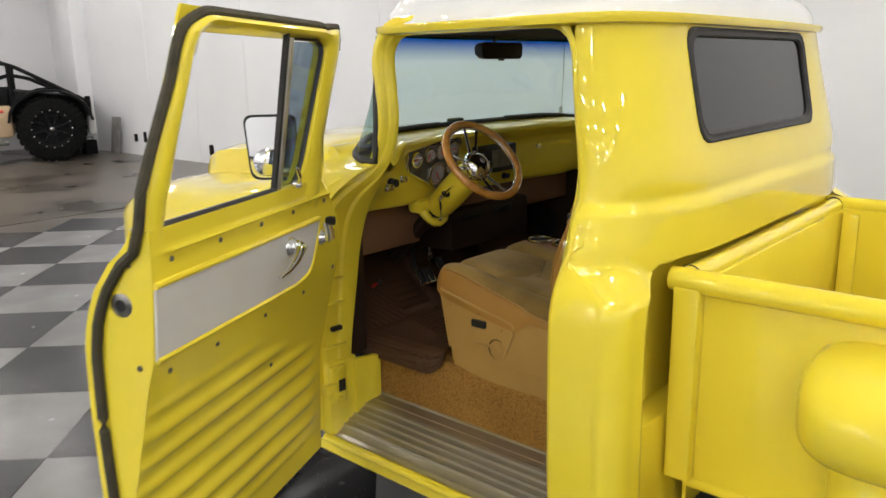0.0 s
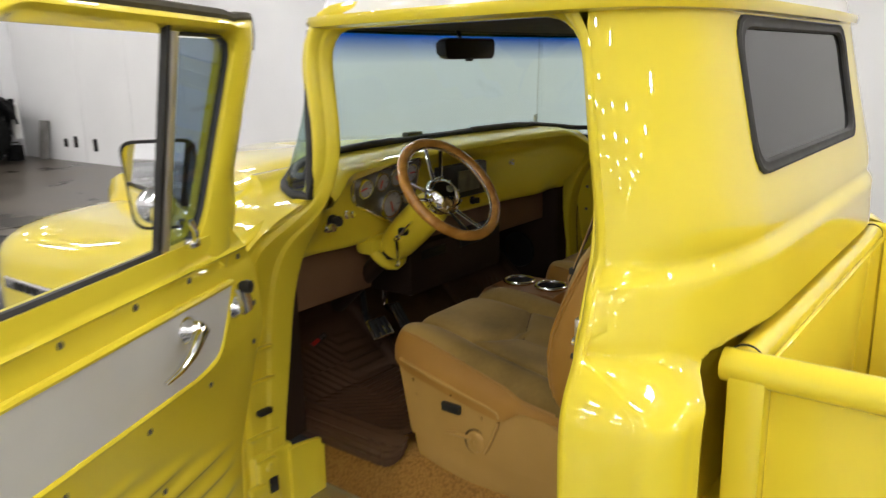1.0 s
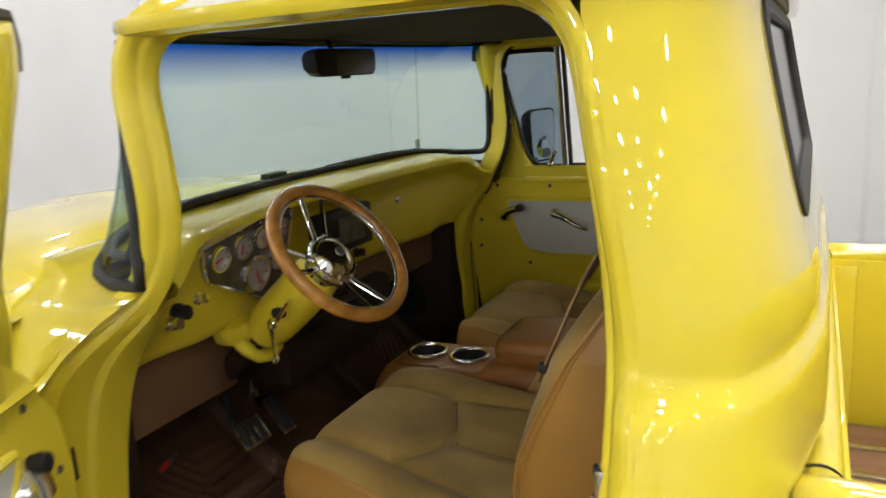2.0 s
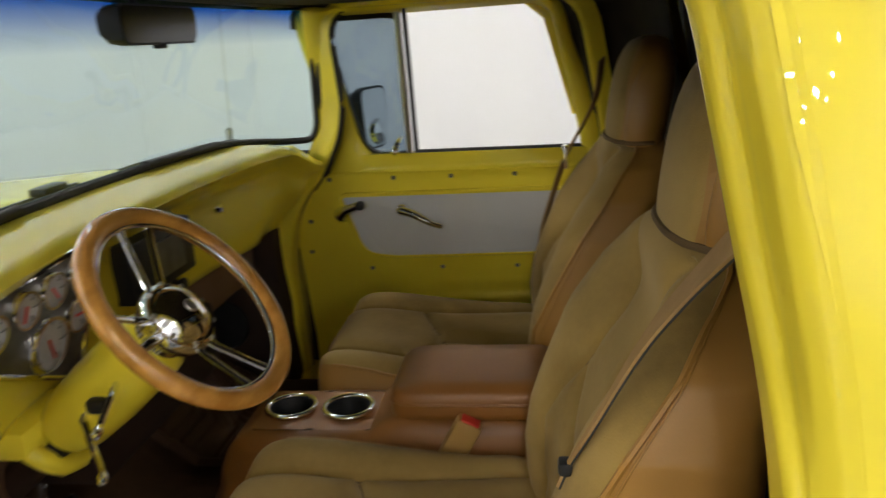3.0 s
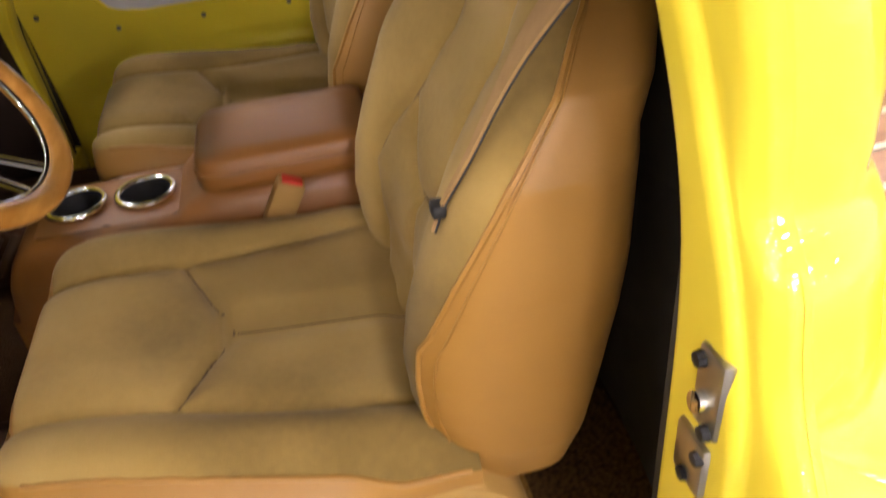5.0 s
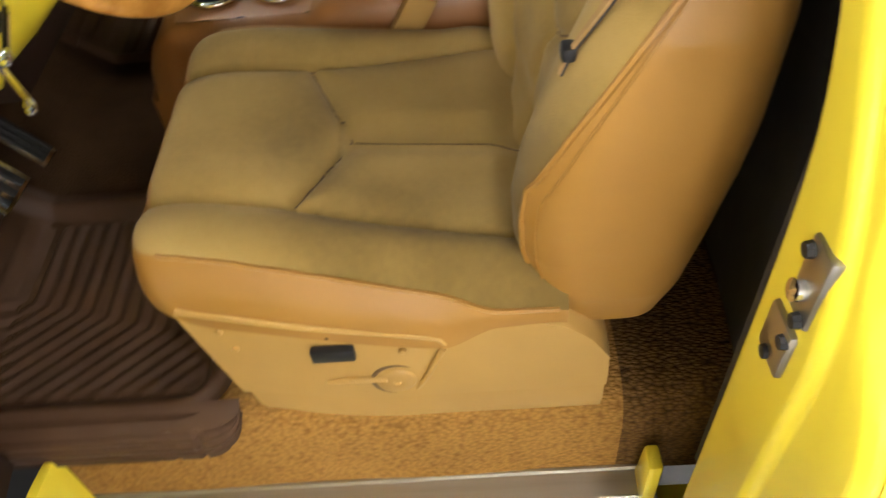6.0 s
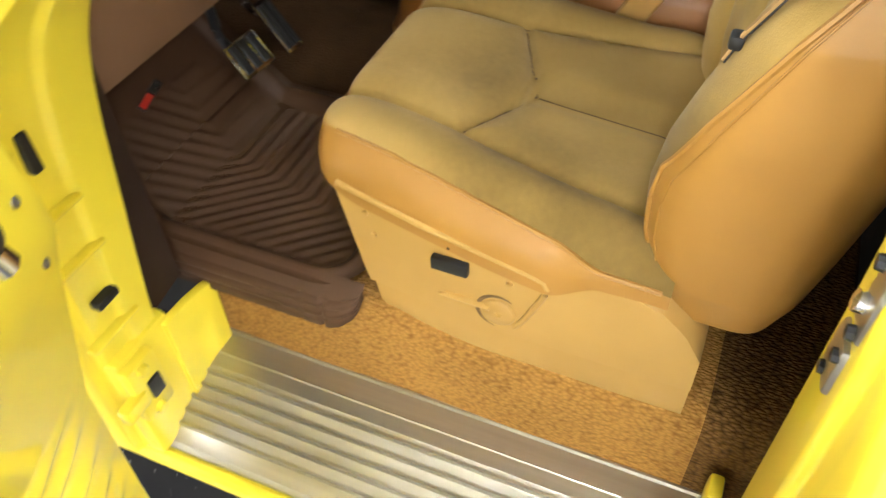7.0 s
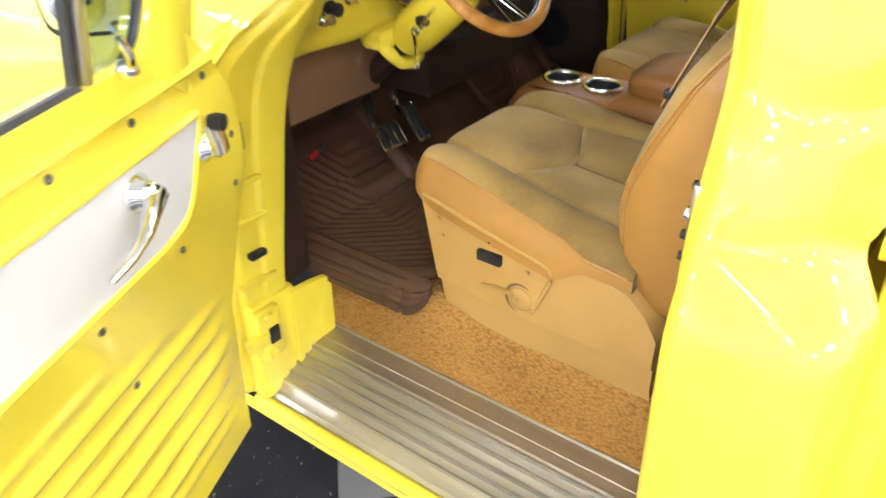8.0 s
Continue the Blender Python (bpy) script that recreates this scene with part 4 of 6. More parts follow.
# --- cab floor, step and carpets ---
rows = []
for y, z in [(0.04, 0.68), (0.5, 0.68), (1.02, 0.68), (1.04, 0.68), (1.13, 0.69), (1.20, 0.75), (1.36, 0.90), (1.40, 0.98), (1.405, 1.16)]:
    row = []
    side = 0.637 if y > 1.03 else 0.55
    for x in np.linspace(-side, side, 25):
        hump = 0.05 * math.exp(-(x / 0.16) ** 4) if y > 0.6 else 0.0
        row.append((x, y, z + hump))
    rows.append(row)
part("cab_floor", grid_mesh(rows), DARK_CARPET, truck, "dark brown carpeted cab floor")
for s in (-1, 1):
    rows = []
    for x, z in [(0.20, 0.6812), (0.55, 0.6812), (0.582, 0.679), (0.604, 0.672), (0.621, 0.659), (0.632, 0.641), (0.638, 0.618), (0.640, 0.58), (0.641, 0.497)]:
        rows.append([(s * (x + 0.002 * math.sin(17 * y)), y, z) for y in np.linspace(0.05, 1.03, 31)])
    part("carpet_riser", grid_mesh([r[5:] for r in rows]), CARPET, truck, "brown loop carpet riser beside the step")
    # rear stretch of the same riser, coloured for the shade there
    part("rear_carpet", grid_mesh([r[:6] for r in rows]), SHADED_CARPET, truck, "brown loop carpet behind the seat, shade put into its colour")
    prof = [(0.640, 0.506), (0.644, 0.506), (0.646, 0.500), (0.684, 0.497), (0.686, 0.4985), (0.688, 0.4966), (0.712, 0.494)]
    for k in range(5):
        xa, za = 0.718 + 0.0215 * k, 0.490 - 0.0108 * k
        prof += [(xa, za), (xa + 0.0015, za + 0.0045), (xa + 0.006, za + 0.004), (xa + 0.0075, za - 0.004)]
    prof += [(0.822, 0.433), (0.834, 0.428), (0.840, 0.418), (0.840, 0.39)]
    rows = [[(s * x, y, z) for y in (0.16, 0.4, 0.7, 0.9, 1.02)] for x, z in prof]
    part("step_plate", grid_mesh(rows), SILL_METAL, truck, "brushed metal step plate with long ribs", smooth=25)
    lip = [(s * 0.853, y, 0.404) for y in (0.14, 0.5, 0.9, 1.045)]
    part("rocker_lip", tube(lip, 0.0155, 10), YELLOW, truck)
    rows = [[(s * x, y, z) for y in (0.0, 0.5, 1.1)] for x, z in [(0.853, 0.395), (0.855, 0.36), (0.80, 0.33), (0.60, 0.33)]]
    part("rocker_panel", grid_mesh(rows), YELLOW, truck)
    # box at the front end of the step
    plate = [(0.760, 0.44), (0.760, 0.660), (0.700, 0.655), (0.655, 0.647), (0.645, 0.640), (0.648, 0.49), (0.700, 0.44)]
    outline = resample(round_path([(x, 0, z) for x, z in plate + plate[:1]], [0, 0.004, 0.02, 0.006, 0.003, 0.01, 0.01, 0], 4), 0.012)[:-1]
    rows = [[(s * (p.x + (0.69 - p.x) * g), y - 0.05 * max(0.70 - p.x, 0.0), p.z + (0.55 - p.z) * g) for p in outline] for y, g in ((1.006, 0.04), (1.006, 0.0), (0.996, 0.0), (0.993, 0.02), (0.993, 0.5), (0.993, 0.98))]
    part("step_end_plate", grid_mesh(rows, close_v=True, caps=True), YELLOW, truck, smooth=50)
    bm = box(s * 0.80 - 0.06, s * 0.80 + 0.06, 1.002, 1.06, 0.42, 0.67, 0.01)
    part("hinge_box", bm, YELLOW, truck)
    # gusset at the rear end of the step
    bm = box(s * 0.668 - 0.026, s * 0.668 + 0.026, 0.165, 0.186, 0.49, 0.60, 0.006)
    for v in bm.verts:
        if v.co.z > 0.55:
            v.co.x += s * 0.014 if abs(v.co.x) < 0.668 else 0.0
    part("step_gusset", bm, YELLOW, truck)
    # kick panel inside, ahead of the door
    rows = [[(s * (0.775 if z < 0.8 else 0.72), 1.022, z), (s * 0.665, 1.035, z), (s * 0.655, 1.10, z), (s * 0.64, 1.41, z)] for z in (0.66, 0.78, 0.9, 1.0, 1.13)]
    part("kick_panel", grid_mesh(rows), DARK_BROWN, truck, "dark brown kick panel")
    part("speaker", lathe([(0.001, 0.004), (0.06, 0.004), (0.068, 0.008), (0.072, 0.0)], facing((s * 0.652, 1.2, 0.86), (-s, 0, 0)), 24), BLACK_PLASTIC, truck, "round black kick panel speaker")
    # floor mat with a raised rim and angled ribs
    def mat_z(x, y):
        base = 0.684
        if y > 1.10:
            base += 0.045 * ((y - 1.10) / 0.05) * 0.9 if y < 1.16 else 0.0405 + (y - 1.16) * 0.93
        return base
    rows = []
    nx, ny = 72, 150
    x0, x1, y0, y1, rc = 0.19, 0.635, 0.735, 1.335, 0.075
    for j in range(ny + 1):
        row = []
        for i in range(nx + 1):
            x, y = x0 + (x1 - x0) * i / nx, y0 + (y1 - y0) * j / ny
            # rounded corners
            kx, ky = max(x - (x1 - rc), 0.0) - max(x0 + rc - x, 0.0), max(y - (y1 - rc), 0.0) - max(y0 + rc - y, 0.0)
            far = math.hypot(kx, ky)
            if kx and ky and far > rc:
                x, y = x - kx * (1 - rc / far), y - ky * (1 - rc / far)
                far = rc
            edge = rc - far if kx and ky else min(x - x0, x1 - x, y - y0, y1 - y)
            rim = 0.027 * math.sin(math.pi * min(edge / 0.046, 1.0)) ** 0.8 if 0 < edge < 0.046 else 0.0
            if edge < 0.022:
                rim = max(rim, 0.020)
            if x < 0.43 - 0.30 * (y - 1.0):
                ph = (y - 0.7) / 0.025
            else:
                ph = (y - 0.7 - 0.85 * (x - 0.43 + 0.30 * (y - 1.0))) / 0.025
            wave = 0.5 + 0.5 * math.cos(2 * math.pi * ph)
            rib = 0.0045 * smooth_step(0.2, 0.8, wave) * smooth_step(0.050, 0.066, edge - (0.050 if y > 1.2 else 0.0))
            row.append((s * x, y, mat_z(x, y) + max(rim, rib)))
        rows.append(row)
    mat = tagged(finish("floor_mat", grid_mesh(rows), MAT_RUBBER, smooth=60), "brown rubber floor mat with angled ribs", "floor mat", "floor mats")
    # flap of the mat hanging over the riser, with moulded grid lines
    rows = []
    for k in range(25):
        u = k / 24
        row = []
        for j in range(67):
            y = 0.722 + 0.36 * j / 66
            end = min((y - 0.722) / 0.060, 1.0)
            full = math.sqrt(max(1 - (1 - end) ** 2, 0.0))
            out = 0.044 * math.sin(min(u * 1.25, 1.0) * math.pi / 2) * (0.25 + 0.75 * full)
            drop = 0.078 * u ** 1.35 * (0.25 + 0.75 * full)
            line = max(math.exp(-((u - c) / 0.022) ** 2) for c in (0.46, 0.64, 0.82))
            if y < 0.86 and u > 0.40:
                line = max(line, math.exp(-((((y - 0.722) / 0.040) % 1.0 - 0.5) / 0.06) ** 2))
            row.append((s * (0.612 + out - 0.005 * line), y, 0.7105 - drop))
        rows.append(row)
    rows.append([(p[0] - s * 0.006, p[1], p[2] + 0.001) for p in rows[-1]])
    part("mat_flap", grid_mesh(rows), MAT_RUBBER, mat, smooth=60)
    if s < 0:
        m = pose(-0.425, 1.232, 0.796, 43, 0, 0) @ pose(0, 0, 0, 0, 0, 14)
        bd = part("mat_badge", box(-0.036, 0.036, -0.0080, 0.0080, 0, 0.005, 0.002, m=m), BLACK_PLASTIC, mat, "small red and silver mat badge")
        part("badge_field", box(-0.033, 0.000, -0.0060, 0.0060, 0.005, 0.0062, m=m), RED, bd, smooth=0)
        part("badge_field", box(0.004, 0.032, -0.0050, 0.0050, 0.005, 0.0062, m=m), GUN_METAL, bd, smooth=0)

# jamb details on the hinge pillar and latch pillar
for z, w, h in ((1.033, 0.008, 0.028), (0.778, 0.020, 0.007)):
    part("jamb_slot", box(-0.815 - w, -0.815 + w, 1.002, 1.02, z - h, z + h, 0.003), BLACK_PLASTIC, truck, "dark jamb slot")
for z in (0.72, 0.86, 0.94):
    part("jamb_bead", box(-0.872, -0.778, 1.002, 1.02, z - 0.004, z + 0.004, 0.0035), YELLOW, truck)
hb = part("door_hinge", box(-0.862, -0.80, 0.985, 1.01, 0.535, 0.66, 0.008), YELLOW, truck, "yellow painted door hinge")
part("hinge_arm", box(-0.895, -0.845, 0.978, 1.0, 0.580, 0.610, 0.006), YELLOW, hb)
part("hinge_gap", box(-0.838, -0.812, 0.980, 0.99, 0.575, 0.615, 0.003), BLACK_PLASTIC, hb)
for z in (0.55, 0.645):
    part("hinge_bolt", lathe([(0.001, 0.010), (0.009, 0.009), (0.011, 0.0)], facing((-0.835, 0.985, z), (0, -1, 0)), 8), YELLOW, hb)
st = part("door_striker", box(-0.826, -0.792, 0.155, 0.168, 1.105, 1.182, 0.005), STEEL, truck, "worn steel door striker")
part("striker_plate", box(-0.822, -0.780, 0.155, 0.170, 1.035, 1.092, 0.005), STEEL, st)
part("striker_roller", lathe([(0.001, 0.010), (0.009, 0.008), (0.009, 0.0)], facing((-0.808, 0.168, 1.135), (0, 1, 0.2)), 14), CHROME, st)
for x, z in ((-0.80, 1.17), (-0.818, 1.112), (-0.80, 1.045), (-0.815, 1.08)):
    part("striker_screw", lathe([(0.001, 0.007), (0.006, 0.006), (0.007, 0.0)], facing((x, 0.168, z), (0, 1, 0)), 8), BLACK_PLASTIC, st)

# --- seats ---
def seat(name, cx, s, label):
    """s: the side that faces the door (-1 left)."""
    def half_at(y):
        return 0.268 - 0.022 * smooth_step(0.50, 0.76, y)

    base = bmesh.new()
    rows = []
    for y in np.linspace(0.245, 0.722, 44):
        zt = lerp_table([(0.245, 0.800), (0.27, 0.842), (0.30, 0.868), (0.344, 0.884), (0.39, 0.884), (0.42, 0.868), (0.435, 0.855), (0.46, 0.868), (0.735, 0.915)], y)
        prof = [(0.017, 0.655), (0.008, 0.69), (0.010, 0.728), (0.001, 0.733), (0.000, 0.755), (0.004, zt - 0.01), (0.017, zt)]
        prof = [(half_at(y) - d, y + 0.22 * (z - 0.80) * smooth_step(0.62, 0.722, y), z) for d, z in prof]
        rows.append([(cx - x, yy, z) for x, yy, z in prof] + [(cx + x, yy, z) for x, yy, z in prof[::-1]])
    add_grid(base, rows, caps=True)
    ob = tagged(finish(name, base, TAN_PLASTIC, smooth=40), label, "car seat", "front seats")
    side = cx + s * 0.267
    part("seat_switch", box(side - 0.006, side + 0.006, 0.545, 0.597, 0.828, 0.850, 0.003), BLACK_PLASTIC, ob, "black power seat switch")
    kb = bmesh.new()
    add_lathe(kb, [(0.001, 0.006), (0.004, 0.006), (0.005, 0.008), (0.021, 0.008), (0.024, 0.005), (0.025, -0.004)], facing((side - s * 0.004, 0.503, 0.774), (s, 0, 0)), 24)
    add_grid(kb, tube_grid([(side - s * 0.003, 0.515, 0.781), (side - s * 0.003, 0.56, 0.778), (side - s * 0.004, 0.590, 0.772)], [0.010, 0.007, 0.003], 8, squash=0.7), close_v=True, caps=True)
    part("recline_lever", kb, TAN_PLASTIC, ob, "tan recline lever", smooth=60)
    # crescent of shade round the lever disc, drawn as a tapered dark tube
    part("lever_recess", tube([(side - s * 0.0015, 0.503 + 0.030 * math.cos(a), 0.774 + 0.030 * math.sin(a)) for a in np.linspace(-2.0, 2.2, 20)][::-1], [0.0012 + 0.0022 * math.sin(math.pi * k / 19) for k in range(20)], 6), SEAM_SHADE, ob)
    rim = [(side - s * 0.021, 0.738, 0.912), (side - s * 0.004, 0.60, 0.891), (side + s * 0.003, 0.47, 0.870), (side + s * 0.003, 0.436, 0.860), (side + s * 0.003, 0.446, 0.828), (side + s * 0.001, 0.468, 0.775), (side - s * 0.002, 0.48, 0.752)]
    part("panel_edge", tube(resample(round_path(rim, 0.015, 5), 0.012), 0.0045, 8), TAN_PLASTIC, ob)
    pale, dark = TAN_PLASTIC, DARK_BROWN
    for y, z in ((0.70, 0.87), (0.49, 0.835), (0.69, 0.835), (0.572, 0.868)):
        part("cover_screw", lathe([(0.001, 0.002), (0.004, 0.0015), (0.005, -0.003)], facing((cx + s * half_at(y), y, z), (s, 0, 0)), 8), dark if z > 0.86 and y < 0.6 else pale, ob)
    # cushion: a padded loft with sewn seams
    nv, nu = 160, 220
    rows, mats = [], []
    for j in range(nv + 1):
        y = 0.298 + (0.793 - 0.298) * j / nv
        f = (1 - min(abs((y - 0.60) / 0.1935), 0.9999) ** 3.6) ** (1 / 3.6) if y > 0.60 else 1.0
        g = 1 - 0.30 * (1 - f) - (0.05 * smooth_step(0.42, 0.30, y))
        a = (0.280 - 0.026 * smooth_step(0.45, 0.8, y)) * (0.35 + 0.65 * (1 - (1 - f) ** 1.5)) * (1 - 0.04 * smooth_step(0.40, 0.30, y))
        zb = 0.838 + 0.052 * (y - 0.40) / 0.35 + 0.02 * smooth_step(0.70, 0.83, y) + 0.042 * smooth_step(0.445, 0.375, y)
        zt = 0.930 + 0.045 * (y - 0.35) / 0.45 + 0.012 * smooth_step(0.5, 0.75, y)
        h = (zt - zb) * (0.25 + 0.75 * f)
        row = []
        for i in range(nu + 1):
            th = math.pi * i / nu
            c, sn = math.cos(th), math.sin(th)
            x = a * math.copysign(abs(c) ** (2 / 4.2), c)
            z = zb + h * abs(sn) ** (2 / 3.6)
            up = smooth_step(0.25, 0.85, sn)
            # bolsters and dish
            z += up * (0.014 * math.exp(-((abs(x) - 0.205) / 0.05) ** 2) - 0.010 * math.exp(-(x / 0.12) ** 2) * smooth_step(0.8, 0.6, y))
            # seams
            seam_x = lerp_table([(0.36, 0.185), (0.50, 0.160), (0.62, 0.136), (0.80, 0.122)], y)
            d = abs(abs(x) - seam_x) if y < 0.79 else 1
            yc = 0.548 + 0.060 * abs(x) / 0.13
            d2 = abs(y - yc) * 0.87 if abs(x) < seam_x else 1
            d3 = abs(x) if y < 0.55 else 1
            dd = min(d, d2, d3)
            z -= up * (0.010 * math.exp(-(dd / 0.0050) ** 2) + 0.010 * math.exp(-(dd / 0.022) ** 2))
            row.append((cx - s * 0.007 + x, y, z))
        rows.append(row)
    def sewn_z(j):
        """Height of the sewn edge between suede top and leather side."""
        return min(0.914 + 0.20 * (rows[j][0][1] - 0.44), rows[j][nu // 4][2] - 0.005, rows[j][3 * nu // 4][2] - 0.005)
    spans = []
    for j, r in enumerate(rows):
        hit = [i for i, p in enumerate(r) if p[2] > sewn_z(j)]
        spans.append((hit[0], hit[-1]) if hit and j < nv - 3 else (nu, 0))
    bm = bmesh.new()
    faces = add_grid(bm, rows, caps=True)
    for k, fc in enumerate(faces):
        fc.material_index = 0 if spans[k // nu][0] <= k % nu < spans[k // nu][1] else 1
    cushion = part("cushion", bm, [SUEDE, LEATHER], ob, "tan suede cushion with leather sides", smooth=60)
    def nearest(x, y):
        r = min(rows, key=lambda q: abs(q[0][1] - y))
        return Vector(min((p for p in r if p[2] > 0.9), key=lambda p: abs(p[0] - cx + s * 0.007 - x)))
    runs = []
    for e in (-1, 1):
        runs.append([nearest(e * lerp_table([(0.36, 0.185), (0.50, 0.160), (0.62, 0.136), (0.80, 0.122)], y), y) for y in np.linspace(0.33, 0.785, 40)])
        runs.append([nearest(e * x, 0.548 + 0.060 * x / 0.13) for x in np.linspace(0.002, 0.134, 16)])
    runs.append([nearest(0.0, y) for y in np.linspace(0.33, 0.548, 18)])
    for run in runs:
        run = [run[max(k - 1, 0)] * 0.25 + run[k] * 0.5 + run[min(k + 1, len(run) - 1)] * 0.25 for k in range(len(run))]
        part("seam", tube(run, 0.0016, 5), SEAM_SHADE, cushion, "stitched seam, groove shade put into its dark colour")
    for half in (0, 1):
        line = []
        for j, r in list(enumerate(rows))[3:-14]:
            seq = r if half else r[::-1]
            lim = sewn_z(j)
            line.append(next(Vector(p) for p in seq if p[2] > lim))
        line = [line[max(k - 2, 0)] * 0.25 + line[k] * 0.5 + line[min(k + 2, len(line) - 1)] * 0.25 for k in range(len(line))]
        part("piping", tube(line, 0.0035, 6), LEATHER, cushion, "sewn leather piping")
    # backrest
    front = [(0.836, 0.262), (0.843, 0.296), (0.855, 0.318), (0.88, 0.341), (0.91, 0.357), (0.95, 0.369), (1.0, 0.372), (1.06, 0.362), (1.12, 0.340), (1.20, 0.306), (1.30, 0.252), (1.38, 0.205), (1.41, 0.185)]
    back = [(0.836, 0.248), (0.843, 0.224), (0.855, 0.207), (0.89, 0.187), (0.95, 0.170), (1.05, 0.152), (1.12, 0.138), (1.25, 0.106), (1.36, 0.072), (1.41, 0.08)]
    half = [(0.836, 0.16), (0.843, 0.215), (0.86, 0.240), (0.90, 0.254), (0.98, 0.260), (1.10, 0.264), (1.22, 0.258), (1.30, 0.236), (1.36, 0.19), (1.395, 0.14), (1.41, 0.07)]
    sewn = [(0.836, 0.255), (0.843, 0.275), (0.855, 0.298), (0.88, 0.323), (0.91, 0.341), (0.95, 0.353), (1.0, 0.355), (1.04, 0.349), (1.12, 0.318), (1.22, 0.265), (1.35, 0.188), (1.41, 0.14)]
    front, half, sewn = ([(z if z > 0.92 else 0.92 - (0.92 - z) * 1.42, v - sh * (1 - smooth_step(1.0, 1.22, z))) for z, v in tb] for tb, sh in ((front, 0.002), (half, 0.0), (sewn, 0.007)))
    sewn = [(z, v - 0.012 * smooth_step(1.04, 1.16, z)) for z, v in sewn]
    back = [(z if z > 0.92 else 0.92 - (0.92 - z) * 1.42, v - 0.040 * (1 - smooth_step(1.06, 1.27, z))) for z, v in back]
    back_seam, apex = [(0.84, 0.10), (1.0, 0.13), (1.06, 0.145), (1.11, 0.130), (1.18, 0.090), (1.25, 0.075), (1.30, 0.090), (1.37, 0.13)], 1.075
    nz, nt, kb = 150, 320, 20

    def seam_angle(i, z, yc, dp):
        """Angle round the section, so that step kb falls on the sewn edge."""
        q = nt // 4
        if i > 2 * q:
            return 2 * math.pi * i / nt
        k = i if i <= q else 2 * q - i
        f = min(max((lerp_table(sewn, z) - yc) / max(dp, 1e-4), 0.12), 0.93)
        tb = math.asin(f ** 1.8)
        th = tb * k / kb if k <= kb else math.acos((math.cos(tb) ** (1 / 2.1) * (q - k) / (q - kb)) ** 2.1)
        return th if i <= q else math.pi - th
    rows = []
    for j in range(nz + 1):
        z = 0.802 + (1.408 - 0.802) * (j / nz) ** 1.15
        low = 0.16 * max(z - 1.22, 0.0)
        yf, yb, w = lerp_table(front, z), lerp_table(back, z), lerp_table(half, z)
        yc, dp = 0.5 * (yf + yb), 0.5 * (yf - yb)
        row = []
        for i in range(nt):
            th = seam_angle(i, z, yc, dp)
            c, sn = math.cos(th), math.sin(th)
            x = w * math.copysign(abs(c) ** (2 / 4.2), c)
            y = yc + dp * math.copysign(abs(sn) ** (2 / 3.6), sn)
            if sn > 0:
                up = smooth_step(0.2, 0.8, sn)
                dish = 0.054 * math.exp(-(x / 0.15) ** 4) * smooth_step(0.86, 0.98, z) * (1 - smooth_step(1.28, 1.40, z))
                sx = lerp_table(back_seam, z - low)
                d = abs(abs(x) - sx)
                d2 = abs(z - apex - 10.0 * x * x) * 0.6 if abs(x) < sx else 1
                d3 = abs(x) if z < apex else 1
                dd = min(d, d2, d3)
                y -= up * (dish + 0.009 * math.exp(-(dd / 0.0055) ** 2) + 0.008 * math.exp(-(dd / 0.020) ** 2))
            row.append((cx + x, y, z - low))
        rows.append(row)
    bm = bmesh.new()
    faces = add_grid(bm, rows, close_v=True, caps=True)
    for k, fc in enumerate(faces):
        fc.material_index = 0 if kb <= (k % nt) < nt // 2 - kb else 1
    rest = part("backrest", bm, [SUEDE, LEATHER], ob, "tan suede backrest with brown leather sides", smooth=60)

    def on_front(x, z):
        r = min(rows, key=lambda q: abs(q[0][2] - z))
        return Vector(min((p for p in r[: nt // 2]), key=lambda p: abs(p[0] - cx - x)))
    runs = [[on_front(e * lerp_table(back_seam, z), z) for z in np.linspace(0.86, 1.36, 40)] for e in (-1, 1)]
    runs += [[on_front(e * x, apex + 10.0 * x * x) for x in np.linspace(0.002, 0.084, 14)] for e in (-1, 1)]
    runs += [[on_front(0.0, z) for z in np.linspace(0.90, apex, 16)]]
    for run in runs:
        run = [run[max(k - 1, 0)] * 0.25 + run[k] * 0.5 + run[min(k + 1, len(run) - 1)] * 0.25 for k in range(len(run))]
        part("seam", tube(run, 0.0015, 5), SEAM_SHADE, rest, "stitched seam, groove shade put into its dark colour")
    for side_s in (-1, 1):
        for step in (0, 5):
            i = kb - step if side_s > 0 else nt // 2 - kb + step
            line = [Vector(r[i]) for r in rows[1:-2]]
            line = [line[max(k - 1, 0)] * 0.25 + line[k] * 0.5 + line[min(k + 1, len(line) - 1)] * 0.25 for k in range(len(line))]
            part("piping", tube([p + Vector((0.001 * side_s, 0, 0)) for p in line], 0.0036 if step == 0 else 0.0014, 6), LEATHER, rest, "sewn leather piping")
    # headrest
    rows = []
    for j in range(33):
        v = -1 + 2 * j / 32
        f = (1 - min(abs(v), 0.9995) ** 2.6) ** (1 / 2.6)
        z = 1.442 + 0.130 * v
        yc = 0.122 - 0.020 * v
        w, dp = 0.134 * (0.2 + 0.8 * f) * (1 - 0.06 * v), 0.074 * (0.15 + 0.85 * f)
        row = []
        for i in range(96):
            th = 2 * math.pi * i / 96
            c, sn = math.cos(th), math.sin(th)
            x = w * math.copysign(abs(c) ** (2 / 2.2), c)
            y = yc + dp * (0.82 if sn > 0 else 0.78) * math.copysign(abs(sn) ** (2 / 2.3), sn)
            if sn > 0.3:
                y -= 0.007 * math.exp(-((abs(x) - 0.108) / 0.005) ** 2)
            row.append((cx + x, y, z))
        rows.append(row)
    bm = bmesh.new()
